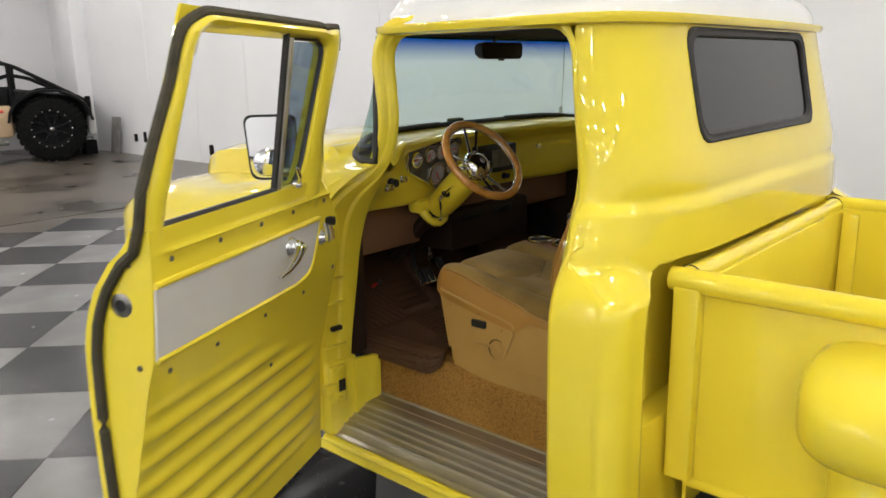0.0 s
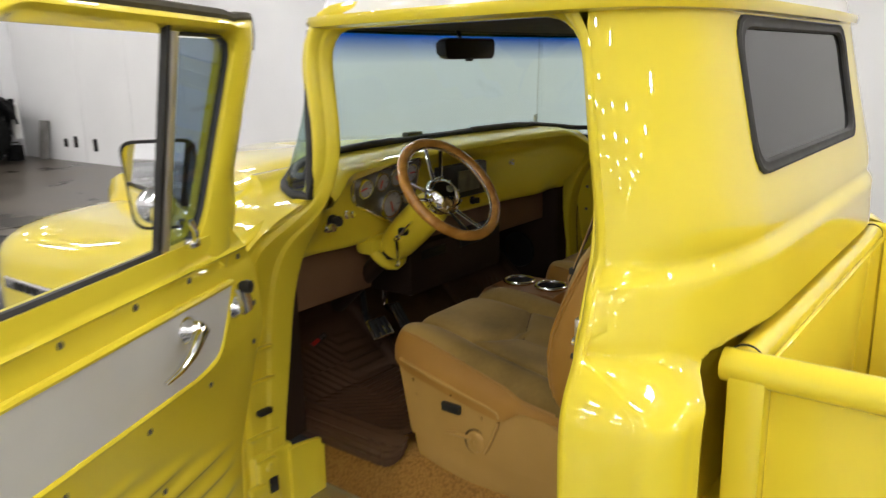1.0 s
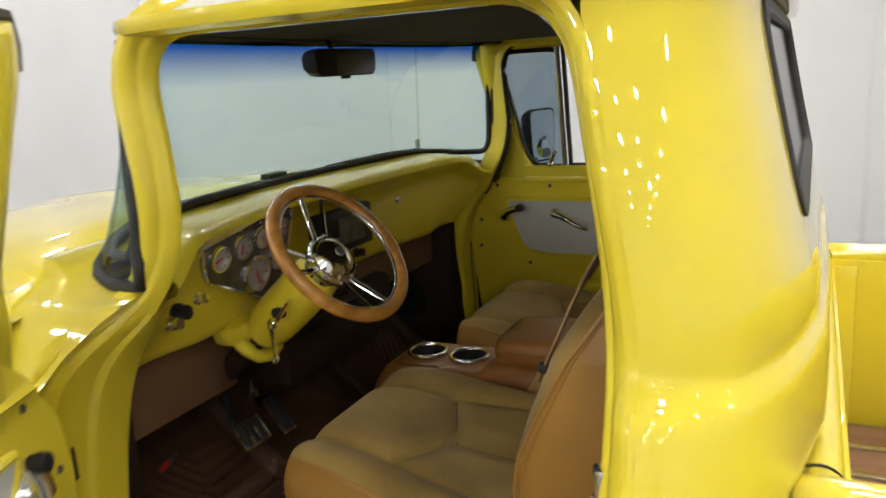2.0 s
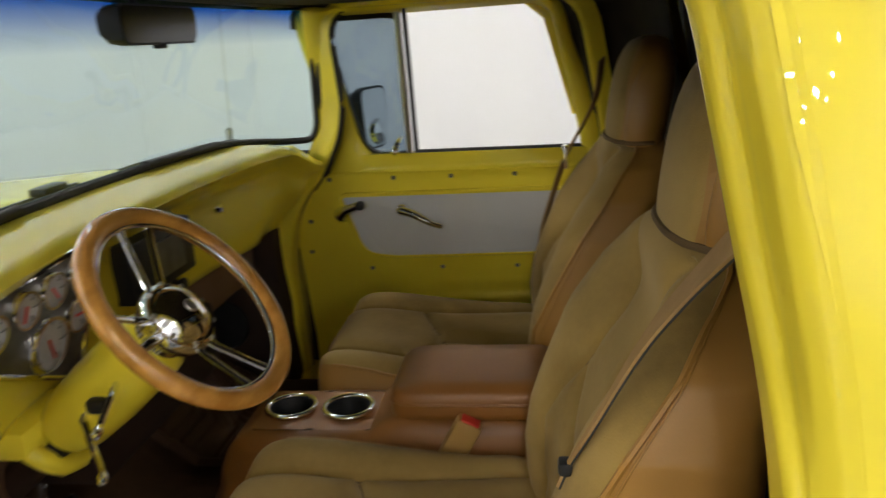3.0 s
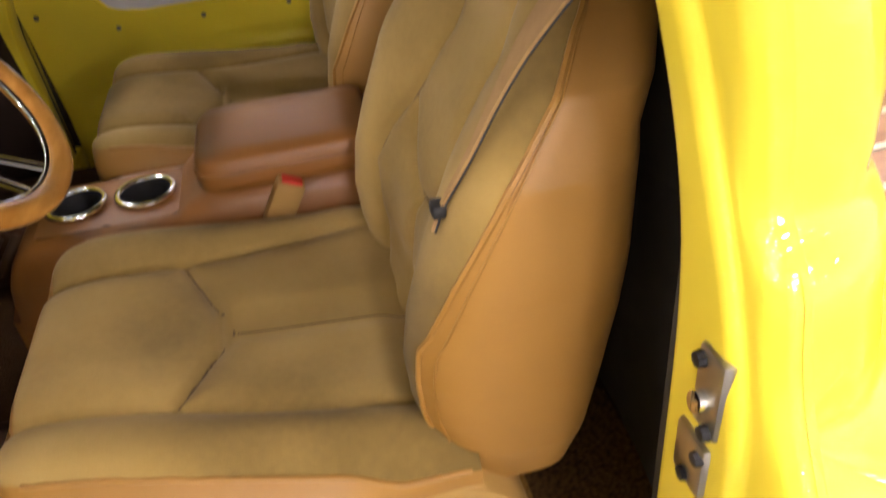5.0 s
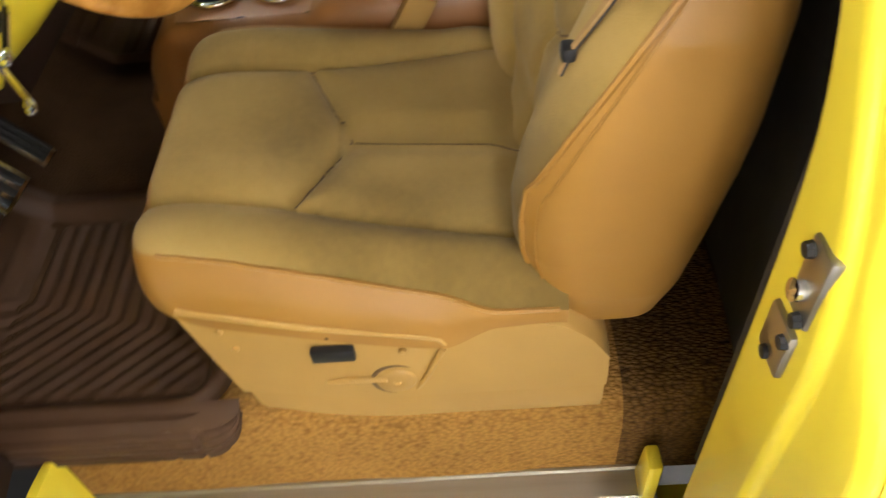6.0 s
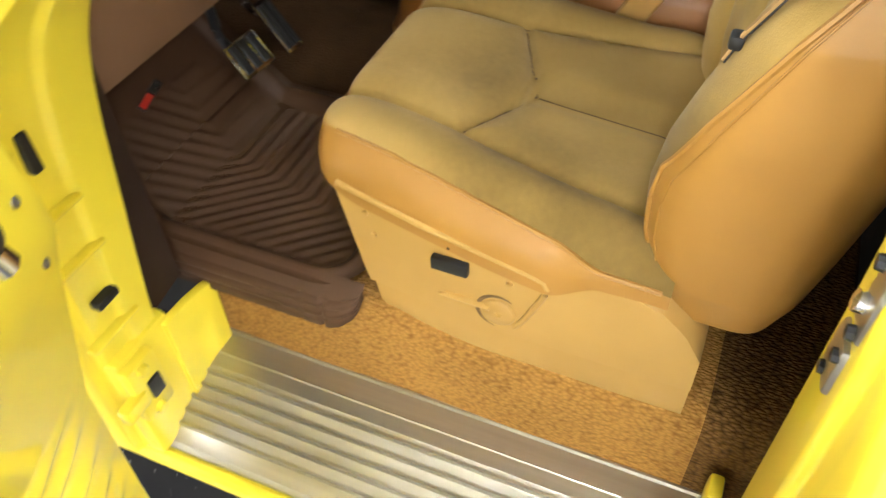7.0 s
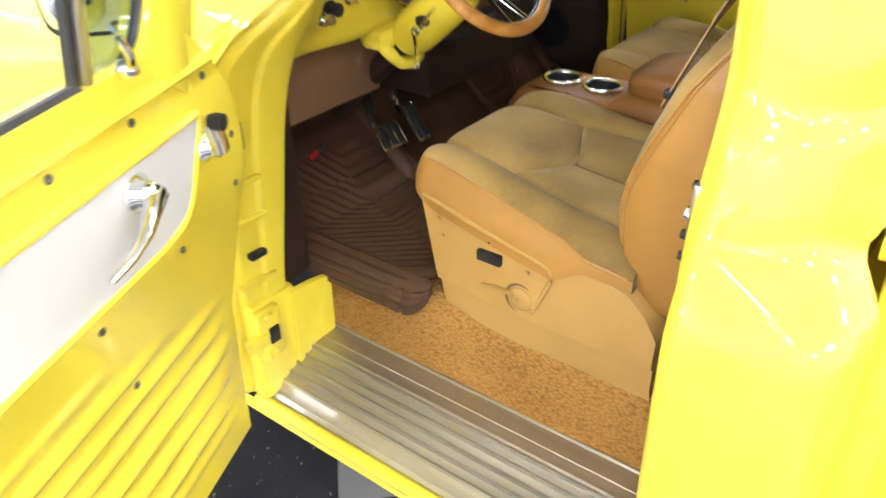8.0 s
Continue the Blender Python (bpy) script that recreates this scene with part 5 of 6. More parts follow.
    faces = add_grid(bm, rows, close_v=True, caps=True)
    for k, fc in enumerate(faces):
        th = 2 * math.pi * ((k % 96) + 0.5) / 96
        fc.material_index = 0 if math.sin(th) > 0.66 else 1
    part("headrest", bm, [SUEDE, LEATHER], ob, "tan suede headrest with leather sides", smooth=60)
    # gap shade as a dark tube, where the headrest meets the backrest's shoulder
    line = []
    for i in range(-6, 55):
        for r in rows:
            x, y, z = r[i % 96]
            zz = 1.22 + (z - 1.22) / 0.84
            if zz > 1.409:
                break
            yf, yb, w = lerp_table(front, zz), lerp_table(back, zz), lerp_table(half, zz)
            if (abs(x - cx) / w) ** 4.2 + (abs(y - 0.5 * (yf + yb)) / (0.5 * (yf - yb))) ** 3.6 > 1.0:
                line.append(Vector((x, y, z)))
                break
    if len(line) > 12:
        line = [sum((line[min(max(k + d, 0), len(line) - 1)] for d in (-2, -1, 0, 1, 2)), Vector()) / 5 for k in range(len(line))]
        line = [p + Vector((p.x - cx, p.y - 0.13, 0)).normalized() * 0.002 for p in line]
        part("crease", tube(line, 0.0045, 6), SEAM_SHADE, rest, "dark tube for the shade of the gap under the headrest")
    return ob


seat("driver_seat", -0.371, -1, "tan suede and leather driver seat on a plastic base")
seat("passenger_seat", 0.371, 1, "tan suede and leather passenger seat")


def ribbon(points, width_dir, width, thick=0.003):
    rows = []
    wd = Vector(width_dir).normalized() * width / 2
    pts = [Vector(p) for p in points]
    for i, p in enumerate(pts):
        d = (pts[min(i + 1, len(pts) - 1)] - pts[max(i - 1, 0)]).normalized()
        nrm = d.cross(wd).normalized() * thick / 2
        rows.append([p - wd - nrm, p + wd - nrm, p + wd + nrm, p - wd + nrm])
    return grid_mesh(rows, close_v=True, caps=True)


# seat belts
inner = [(-0.665, 0.140, 1.475), (-0.622, 0.156, 1.440), (-0.596, 0.176, 1.402), (-0.588, 0.214, 1.353), (-0.602, 0.242, 1.317), (-0.606, 0.276, 1.256), (-0.598, 0.300, 1.211), (-0.600, 0.310, 1.188)]
outer = [(-0.700, 0.155, 1.455), (-0.668, 0.172, 1.420), (-0.644, 0.194, 1.386), (-0.626, 0.228, 1.338), (-0.618, 0.248, 1.304), (-0.612, 0.280, 1.246), (-0.602, 0.302, 1.206), (-0.603, 0.311, 1.184)]
rows = []
for a_, b_ in zip(resample(round_path(inner, 0.02, 4), 0.02, 30), resample(round_path(outer, 0.02, 4), 0.02, 30)):
    slip = smooth_step(4, 29, len(rows)) * Vector((0.026, -0.004, -0.024))
    a_, b_ = a_ + slip, a_.lerp(b_, 0.92) + slip
    lift_ = Vector((0, 0.004, 0.003))
    rows.append([a_ + lift_, b_ + lift_, b_ + lift_ * 1.8, a_ + lift_ * 1.8])
bl = part("seat_belt", grid_mesh(rows, close_v=True, caps=True), BELT, truck, "tan woven driver seat belt")
# thin black tube drawn for the shadow along the belt's edge
part("belt_edge", tube([r[1] for r in rows], 0.0012, 6), BLACK_RUBBER, bl)
part("belt_guide", box(-0.580, -0.561, 0.298, 0.312, 1.177, 1.192, 0.004), BLACK_PLASTIC, bl, "black belt stop")
pts = resample(round_path([(0.640, 0.175, 1.52), (0.60, 0.190, 1.43), (0.585, 0.265, 1.305), (0.58, 0.32, 1.14), (0.585, 0.335, 1.0)], 0.04, 4), 0.03)
br = part("seat_belt", ribbon(pts, (0.7, -0.3, 0.2), 0.045), BELT, truck, "brown woven passenger seat belt")
part("belt_tongue", box(0.565, 0.605, 0.258, 0.272, 1.275, 1.33, 0.005), CHROME, br, "chrome belt tongue")
bk = box(-0.014, 0.014, -0.022, 0.022, -0.05, 0.035, 0.006, m=pose(-0.112, 0.462, 0.955, 28, -6, 0))
bkl = part("belt_buckle", bk, TAN_PLASTIC, truck, "tan belt buckle with a red button")
part("release_button", box(-0.010, 0.010, -0.016, 0.016, 0.031, 0.038, 0.002, m=pose(-0.112, 0.462, 0.955, 28, -6, 0)), RED, bkl)
part("buckle_strap", ribbon([(-0.112, 0.44, 0.91), (-0.11, 0.40, 0.86), (-0.10, 0.36, 0.82)], (0.2, 0.8, -0.4), 0.04), BELT, bkl)

# --- centre console ---
def console_section(y):
    zt = lerp_table([(0.22, 0.975), (0.56, 0.982), (0.60, 0.968), (0.627, 0.945), (0.82, 0.945), (0.87, 0.93), (0.91, 0.88), (0.93, 0.80)], y)
    w = lerp_table([(0.22, 0.10), (0.55, 0.105), (0.80, 0.105), (0.88, 0.09), (0.93, 0.06)], y)
    return [(-w - 0.012, y, 0.684), (-w - 0.008, y, 0.80), (-w, y, zt - 0.03), (-w + 0.012, y, zt - 0.006), (-w + 0.03, y, zt), (w - 0.03, y, zt), (w - 0.012, y, zt - 0.006), (w, y, zt - 0.03), (w + 0.008, y, 0.80), (w + 0.012, y, 0.684)]


bm = bmesh.new()
cs = [console_section(y) for y in (0.22, 0.35, 0.45, 0.56, 0.60, 0.627, 0.735, 0.843, 0.87, 0.90, 0.915, 0.93)]
vs = [[bm.verts.new(p) for p in row] for row in cs]
for i in range(len(vs) - 1):
    for j in range(9):
        if j == 4 and 5 <= i <= 6:
            continue
        bm.faces.new((vs[i][j], vs[i + 1][j], vs[i + 1][j + 1], vs[i][j + 1]))
bm.faces.new(vs[0])
bm.faces.new(vs[-1])
console = tagged(finish("centre_console", bm, CONSOLE_LEATHER, smooth=50), "brown leather console with two cup holders", "console")
for y in (0.681, 0.789):
    bm = bmesh.new()
    ring_in, ring_out = [], []
    for k in range(48):
        a = 2 * math.pi * k / 48
        c, sn = math.cos(a), math.sin(a)
        g = min(0.0752 / max(abs(c), 1e-6), 0.0541 / max(abs(sn), 1e-6))
        ring_in.append((0.040 * c, y + 0.040 * sn, 0.945))
        ring_out.append((g * c, y + g * sn, 0.9452))
    add_grid(bm, [ring_out, ring_in], close_v=True)
    part("cup_surround", bm, CONSOLE_LEATHER, console, smooth=0)
rows = []
for k, (g, z) in enumerate([(0.92, 0.978), (1.0, 0.982), (1.01, 0.992), (1.0, 1.012), (0.975, 1.024), (0.92, 1.031), (0.6, 1.034), (0.2, 1.035)]):
    p = resample(round_path([(0.0, -0.14, 0), (0.104, -0.14, 0), (0.104, 0.14, 0), (-0.104, 0.14, 0), (-0.104, -0.14, 0), (0.0, -0.14, 0)], [0, 0.02, 0.045, 0.045, 0.02, 0], 5), 0.02, 61)[:-1]
    rows.append([(q.x * g, 0.445 + q.y * g, z) for q in p])
lid = part("armrest_lid", grid_mesh(rows, close_v=True, caps=True), CONSOLE_LEATHER, console, "padded brown leather armrest lid", smooth=60)
part("lid_seam", tube([Vector(p) + Vector((0, 0, -0.004)) for p in rows[3]], 0.003, 6, closed=True), CONSOLE_LEATHER, lid)
for y in (0.681, 0.789):
    bm = tube([(0.044 * math.cos(a), y + 0.044 * math.sin(a), 0.951) for a in np.linspace(0, 2 * math.pi, 41)[:-1]], 0.0055, 8, closed=True)
    cup = part("cup_ring", bm, CHROME, console, "chrome cup holder ring", smooth=50)
    part("cup_well", grid_mesh([[(r * math.cos(a), y + r * math.sin(a), 0.944 + h) for a in np.linspace(0, 2 * math.pi, 33)[:-1]] for r, h in ((0.039, 0.006), (0.038, -0.02), (0.034, -0.075), (0.03, -0.078), (0.001, -0.078))], close_v=True), BLACK_RUBBER, cup, "black cup holder well")

# --- dash ---
def lip_y(x):
    return 0.985 - 0.105 * (abs(x) / 0.67) ** 3


rows = []
xs = np.linspace(-0.67, 0.67, 45)
base = ws_curve(0.0, 200)
for x in xs:
    g = min(base, key=lambda p: abs(p.x - x))
    yl = lip_y(x)
    e = smooth_step(0.55, 0.67, abs(x))
    fw = 0.075 * smooth_step(0.45, 0.67, abs(x))
    rows.append([(x, g.y + 0.01, max(g.z - 0.004, 1.340)), (x, 0.5 * (g.y + yl), 1.364 - 0.020 * e), (x, yl + 0.02, 1.357 - 0.05 * e), (x, yl + 0.003, 1.349 - 0.05 * e), (x, yl - 0.004, 1.338 - 0.05 * e), (x, yl + 0.004, 1.326 - 0.05 * e),
                 (x, yl + 0.028, 1.312 - 0.045 * e), (x, yl + 0.046, 1.29 - 0.04 * e), (x, yl + 0.048, 1.26 - 0.02 * e), (x, yl + 0.045 + 0.4 * fw, 1.20), (x, yl + 0.055 + fw, 1.145), (x, yl + 0.062 + fw, 1.128), (x, yl + 0.085 + fw, 1.122), (x, yl + 0.12 + fw, 1.13)])
dash = part("dashboard", grid_mesh(rows), YELLOW, truck, "yellow painted metal dashboard", smooth=60)
# gauge panel
P2, P3, P4 = Vector((-0.506, 0.984, 1.322)), Vector((-0.231, 0.986, 1.342)), Vector((-0.274, 1.020, 1.162))
ax = (P3 - P2).normalized()
nrm = ax.cross(P4 - P2).normalized()
if nrm.y > 0:
    nrm = -nrm
ay = nrm.cross(ax).normalized()


def on_panel(u, v, d=0.0):
    return P2 + ax * u - ay * v * (1 if ay.z > 0 else -1) + nrm * d


outline = [(0.0, 0.0), (0.275, 0.0), (0.262, 0.075), (0.232, 0.185), (0.200, 0.190), (0.0, 0.075), (0.0, 0.0)]
po = resample(round_path([(u, v, 0) for u, v in outline], [0, 0.015, 0.02, 0.015, 0.02, 0.02, 0], 4), 0.015, 60)[:-1]
bm = bmesh.new()
tp = [bm.verts.new(on_panel(p.x, p.y, 0.014)) for p in po]
lo = [bm.verts.new(on_panel(p.x, p.y, -0.03)) for p in po]
bm.faces.new(tp)
for i in range(len(po)):
    bm.faces.new((tp[i], tp[i - 1], lo[i - 1], lo[i]))
cluster = part("gauge_panel", bm, GAUGE_PLATE, truck, "engraved dark metal gauge panel", smooth=0)
part("panel_rim", tube([on_panel(p.x, p.y, 0.015) for p in po], 0.004, 6, closed=True), CHROME, cluster, "bright panel rim")
for u, v, r in ((0.040, 0.040, 0.026), (0.105, 0.036, 0.026), (0.165, 0.034, 0.026), (0.226, 0.034, 0.026), (0.150, 0.108, 0.040), (0.218, 0.095, 0.026)):
    m = facing(on_panel(u, v, 0.014), nrm)
    gz = part("gauge_bezel", lathe([(r * 0.84, 0.003), (r * 0.86, 0.010), (r, 0.010), (r * 1.06, 0.004), (r * 1.06, 0.0)], m, 28), CHROME, cluster, "chrome gauge bezel")
    part("gauge_face", lathe([(0.0005, 0.004), (r * 0.86, 0.004), (r * 0.86, 0.001)], m, 28), GAUGE_FACE, gz, "pale gauge face")
    part("needle", box(-0.0016, 0.0016, -r * 0.2, r * 0.66, 0.006, 0.008, m=m @ Matrix.Rotation(radians(70 + 900 * u), 4, "Z")), RED, gz, "red gauge needle", smooth=0)
    for a in range(8):
        part("tick", box(-0.0008, 0.0008, r * 0.66, r * 0.80, 0.0042, 0.005, m=m @ Matrix.Rotation(radians(-135 + 270 * a / 7), 4, "Z")), BLACK_PLASTIC, gz, smooth=0)
# knobs and small fittings on the dash
for x, z, r, m_ in ((-0.530, 1.224, 0.009, CHROME), (-0.602, 1.222, 0.013, BLACK_PLASTIC), (-0.634, 1.213, 0.010, CHROME), (0.10, 1.16, 0.010, BLACK_PLASTIC)):
    y = lip_y(x) + 0.046
    part("dash_knob", lathe([(0.001, 0.024), (r, 0.022), (r * 1.05, 0.014), (r * 0.7, 0.012), (r * 0.7, 0.003), (r * 1.3, 0.002), (r * 1.3, -0.004)], facing((x, y, z), (0, -1, 0.1)), 16), m_, dash, "small dash knob")
part("radio", box(-0.10, 0.14, 1.0, 1.05, 1.185, 1.29, 0.006), BLACK_PLASTIC, dash, "black radio in the dash")
part("radio_screen", box(-0.02, 0.09, 0.996, 1.001, 1.205, 1.27), GAUGE_PLATE, dash, smooth=0)
part("glove_box_button", lathe([(0.001, 0.012), (0.010, 0.010), (0.012, 0.0)], facing((0.314, lip_y(0.314) + 0.046, 1.262), (0, -1, 0)), 12), CHROME, dash)
# brown panels below the dash
part("under_dash_panel", box(-0.655, -0.335, 1.085, 1.10, 0.965, 1.13, 0.006), BROWN_TRIM, truck, "brown panel under the dash")
part("under_dash_panel", box(-0.25, 0.655, 1.09, 1.13, 1.00, 1.135, 0.008), BROWN_TRIM, truck, "brown panel under the dash")
ac = part("heater_unit", box(-0.20, 0.30, 1.05, 1.35, 0.90, 1.06, 0.02), DARK_BROWN, truck, "dark brown heater unit")
for k in range(2):
    part("air_vent", box(-0.15 + 0.2 * k, -0.03 + 0.2 * k, 1.044, 1.052, 1.01, 1.04, 0.004), BLACK_PLASTIC, ac, "black air vent")

# --- steering column and wheel ---
WC = Vector((-0.373, 0.763, 1.2875))
WN = Vector((-0.064, -0.759, 0.648)).normalized()
wx = Vector((1, 0, 0))
wx = (wx - WN * wx.dot(WN)).normalized()
wy = WN.cross(wx).normalized()
R_RIM = 0.1415
path = [WC + R_RIM * (math.cos(a) * wx + math.sin(a) * wy) for a in (2 * math.pi * k / 72 for k in range(72))]
wheel = part("steering_wheel", tube(path, 0.0135, 12, closed=True, up=WN), WOOD, truck, "varnished wooden steering wheel with chrome spokes", smooth=80)
part("rim_band", tube([WC + (R_RIM - 0.0125) * (math.cos(a) * wx + math.sin(a) * wy) for a in (2 * math.pi * k / 72 for k in range(72))], 0.004, 6, closed=True, up=WN), CHROME, wheel, "chrome inner rim band", smooth=80)
for ang in (74, -92, 170):
    d = math.cos(radians(ang)) * wx + math.sin(radians(ang)) * wy
    t = WN.cross(d)
    bm = bmesh.new()
    for o in (-0.011, 0.011):
        pts = [WC - WN * 0.035 + d * 0.03 + t * o * 0.9, WC - WN * 0.028 + d * 0.06 + t * o * 1.3, WC - WN * 0.012 + d * 0.105 + t * o * 2.0, WC - WN * 0.002 + d * 0.132 + t * o * 2.4]
        add_grid(bm, tube_grid(pts, [0.0075, 0.0065, 0.0058, 0.0065], 8, squash=0.5, up=WN), close_v=True, caps=True)
    part("spoke", bm, CHROME, wheel, "polished split spoke", smooth=60)
hubm = facing(WC - WN * 0.055, WN)
hub = part("hub", lathe([(0.032, -0.012), (0.038, 0.0), (0.050, 0.010), (0.053, 0.022), (0.050, 0.033), (0.045, 0.038), (0.042, 0.036), (0.037, 0.043), (0.024, 0.050), (0.012, 0.0525), (0.001, 0.053)], hubm, 32), CHROME, wheel, "chrome domed hub cap", smooth=50)
part("hub_emblem", lathe([(0.001, 0.0552), (0.009, 0.0545), (0.011, 0.051)], hubm, 24), STEEL, hub, "worn metal hub emblem")
for k in range(9):
    a = 2 * math.pi * k / 9
    part("hub_bolt", lathe([(0.001, 0.0385), (0.0028, 0.038), (0.0034, 0.030)], hubm @ Matrix.Translation((0.0475 * math.cos(a), 0.0475 * math.sin(a), 0)), 8), STEEL, hub)
cd = -WN
col = [WC + cd * t for t in (0.065, 0.08, 0.10, 0.19, 0.25, 0.285)]
column = part("steering_column", tube(col, [0.034, 0.046, 0.050, 0.052, 0.050, 0.040], 24), YELLOW, truck, "yellow steering column shroud", smooth=50)
part("column_collar", tube([WC + cd * t for t in (0.05, 0.068)], 0.036, 24), CHROME, column)
part("column_shaft", tube([WC + cd * t for t in (0.28, 0.36, 0.62)], [0.030, 0.026, 0.026], 16), DARK_BROWN, column, "dark column shaft to the floor")
bracket = bmesh.new()
br_pts = []
for k, (dx, dy, dz, r) in enumerate([(-0.070, 0.01, 0.045, 0.016), (-0.062, -0.015, 0.008, 0.018), (-0.038, -0.03, -0.022, 0.019), (0.0, -0.034, -0.032, 0.020), (0.038, -0.03, -0.022, 0.019), (0.062, -0.015, 0.008, 0.018), (0.070, 0.01, 0.045, 0.016)]):
    br_pts.append((WC + cd * 0.325 + Vector((dx * 0.84, dy, dz * 0.8)), r))
add_grid(bracket, tube_grid(resample([p for p, _ in br_pts], 0.015), 0.015, 10), close_v=True, caps=True)
part("column_bracket", bracket, YELLOW, column, "yellow column support under the dash", smooth=60)
part("bracket_plate", box(-0.43, -0.285, 0.99, 1.06, 1.085, 1.135, 0.02), YELLOW, column)
part("bracket_recess", box(-0.392, -0.345, 0.968, 0.99, 1.072, 1.100, 0.008), BLACK_PLASTIC, column)
for base_t, tip in ((0.13, (-0.115, -0.015, -0.03)), (0.20, (-0.105, -0.05, -0.055))):
    p = WC + cd * base_t
    pts = [p + Vector((-0.03, 0, 0)), p + Vector((-0.06, -0.005, -0.01)), p + Vector(tip)]
    lv = part("column_lever", tube(pts, [0.005, 0.0045, 0.004], 8), CHROME, column, "chrome column lever")
    part("lever_tip", lathe([(0.001, 0.02), (0.006, 0.018), (0.007, 0.008), (0.004, 0.0)], facing(pts[-1], Vector(tip)), 10), CHROME, lv)
part("column_switch", box(-0.430, -0.410, 0.872, 0.898, 1.160, 1.180, 0.006), BLACK_PLASTIC, column)

# --- pedals ---
def pedal(name, p, w, h, tilt, label):
    m = pose(*p, tilt, 0, -6)
    ob = part(name, box(-w, w, -h, h, -0.008, 0.0, 0.006, m=m), CHROME, truck, label)
    n = 4
    for k in range(n):
        x = -w * 0.68 + 2 * w * 0.68 * k / (n - 1)
        if name == "brake_pedal":
            if k == 3:
                continue
            x = w * (0.60 * k - 0.60)
            bm = box(x - w * 0.20, x + w * 0.20, -h * 0.80, h * 0.86, 0.0, 0.004, 0.0015, m=m)
        else:
            if k == 3:
                continue
            x = -w * 0.6 + w * 0.6 * k
            bm = box(x - w * 0.2, x + w * 0.2, -h * 0.86, h * 0.86, 0.0, 0.005, 0.002, m=m)
        part("pad_strip", bm, BLACK_RUBBER, ob, "black rubber pedal strip")
    arm = [m @ Vector((0, h * 0.3, -0.01)), m @ Vector((0, h * 1.2, -0.05)), Vector((p[0] - 0.01, p[1] + 0.06, p[2] + 0.12)), Vector((p[0] - 0.01, p[1] + 0.10, p[2] + 0.24))]
    part("pedal_arm", tube(resample(round_path(arm, 0.04, 4), 0.02), 0.009, 8), BLACK_PLASTIC if name == "brake_pedal" else CHROME, ob)
    return ob


pedal("brake_pedal", (-0.277, 1.114, 0.818), 0.040, 0.034, 50, "chrome brake pedal with rubber strips")
pedal("throttle_pedal", (-0.176, 1.115, 0.822), 0.021, 0.055, 50, "narrow chrome throttle pedal")

# --- interior mirror ---
rows = []
for dy, g in ((-0.012, 0.94), (-0.012, 1.0), (0.0, 1.0), (0.014, 0.9), (0.022, 0.6)):
    p = resample(round_path([(0.0, 0, -0.028), (0.110, 0, -0.028), (0.114, 0, 0.028), (-0.114, 0, 0.028), (-0.110, 0, -0.028), (0.0, 0, -0.028)], [0, 0.016, 0.014, 0.014, 0.016, 0], 4), 0.02, 49)[:-1]
    rows.append([(-0.124 + q.x * (0.97 + 0.03 * g), 0.882 + dy - 0.02 * q.x, 1.634 + q.z * g) for q in p])
rvm = part("interior_mirror", grid_mesh(rows, close_v=True, caps=True), BLACK_PLASTIC, truck, "black interior rear-view mirror")
bm = bmesh.new()
bm.faces.new([bm.verts.new((x, y - 0.0015, 1.634 + (z - 1.634) * 0.95)) for x, y, z in rows[0]])
part("mirror_face", bm, surface("dim_mirror", (0.03, 0.027, 0.022), (0.035, 0.03, 0.025), rough=0.15, scale=3), rvm, "dark mirror face", smooth=0)
part("mirror_stem", tube([(-0.13, 0.895, 1.645), (-0.115, 0.915, 1.67), (-0.10, 0.94, 1.70)], 0.006, 8), BLACK_PLASTIC, rvm)
part("mirror_tab", box(-0.135, -0.115, 0.868, 0.884, 1.600, 1.609, 0.003), BLACK_PLASTIC, rvm)
# wipers and antenna
wp = bmesh.new()
lowc = ws_curve(0.0, 60)
add_grid(wp, tube_grid([Vector((p.x, p.y + 0.030, p.z + 0.002)) for p in lowc[14:32]], 0.006, 6), close_v=True, caps=True)
wiper = part("wiper", wp, BLACK_PLASTIC, truck, "black wiper blade at the foot of the windshield")
part("wiper_arm", box(-0.10, -0.03, 1.125, 1.155, 1.375, 1.392, 0.005), BLACK_PLASTIC, wiper)
wp = bmesh.new()
add_grid(wp, tube_grid([Vector((p.x, p.y + 0.030, p.z + 0.002)) for p in lowc[36:50]], 0.006, 6), close_v=True, caps=True)
part("wiper", wp, BLACK_PLASTIC, truck, "black wiper blade at the foot of the windshield")
ant = part("antenna", tube([(0.585, 1.085, 1.33), (0.585, 1.085, 1.40), (0.585, 1.08, 1.405)], [0.008, 0.008, 0.003], 10), STEEL, truck, "thin metal radio antenna")
part("antenna_mast", tube([(0.585, 1.08, 1.405), (0.585, 1.06, 2.0)], 0.0011, 6), STEEL, ant)

# --- pickup bed ---
BED_Y0, BED_Y1 = -0.075, -2.05
bed = part("bed_front_panel", box(-0.60, 0.60, BED_Y0 - 0.012, BED_Y0, 0.56, 1.075, 0.003), YELLOW, truck)
part("front_rail", tube([(-0.63, -0.050, 1.082), (0.63, -0.050, 1.082)], 0.030, 16, squash=0.9), YELLOW, bed, smooth=60)
bed_floor = part("bed_floor", box(-0.59, 0.59, BED_Y1, BED_Y0 - 0.012, 0.60, 0.625), PLANK, truck, "varnished brown plank bed floor with metal strips")
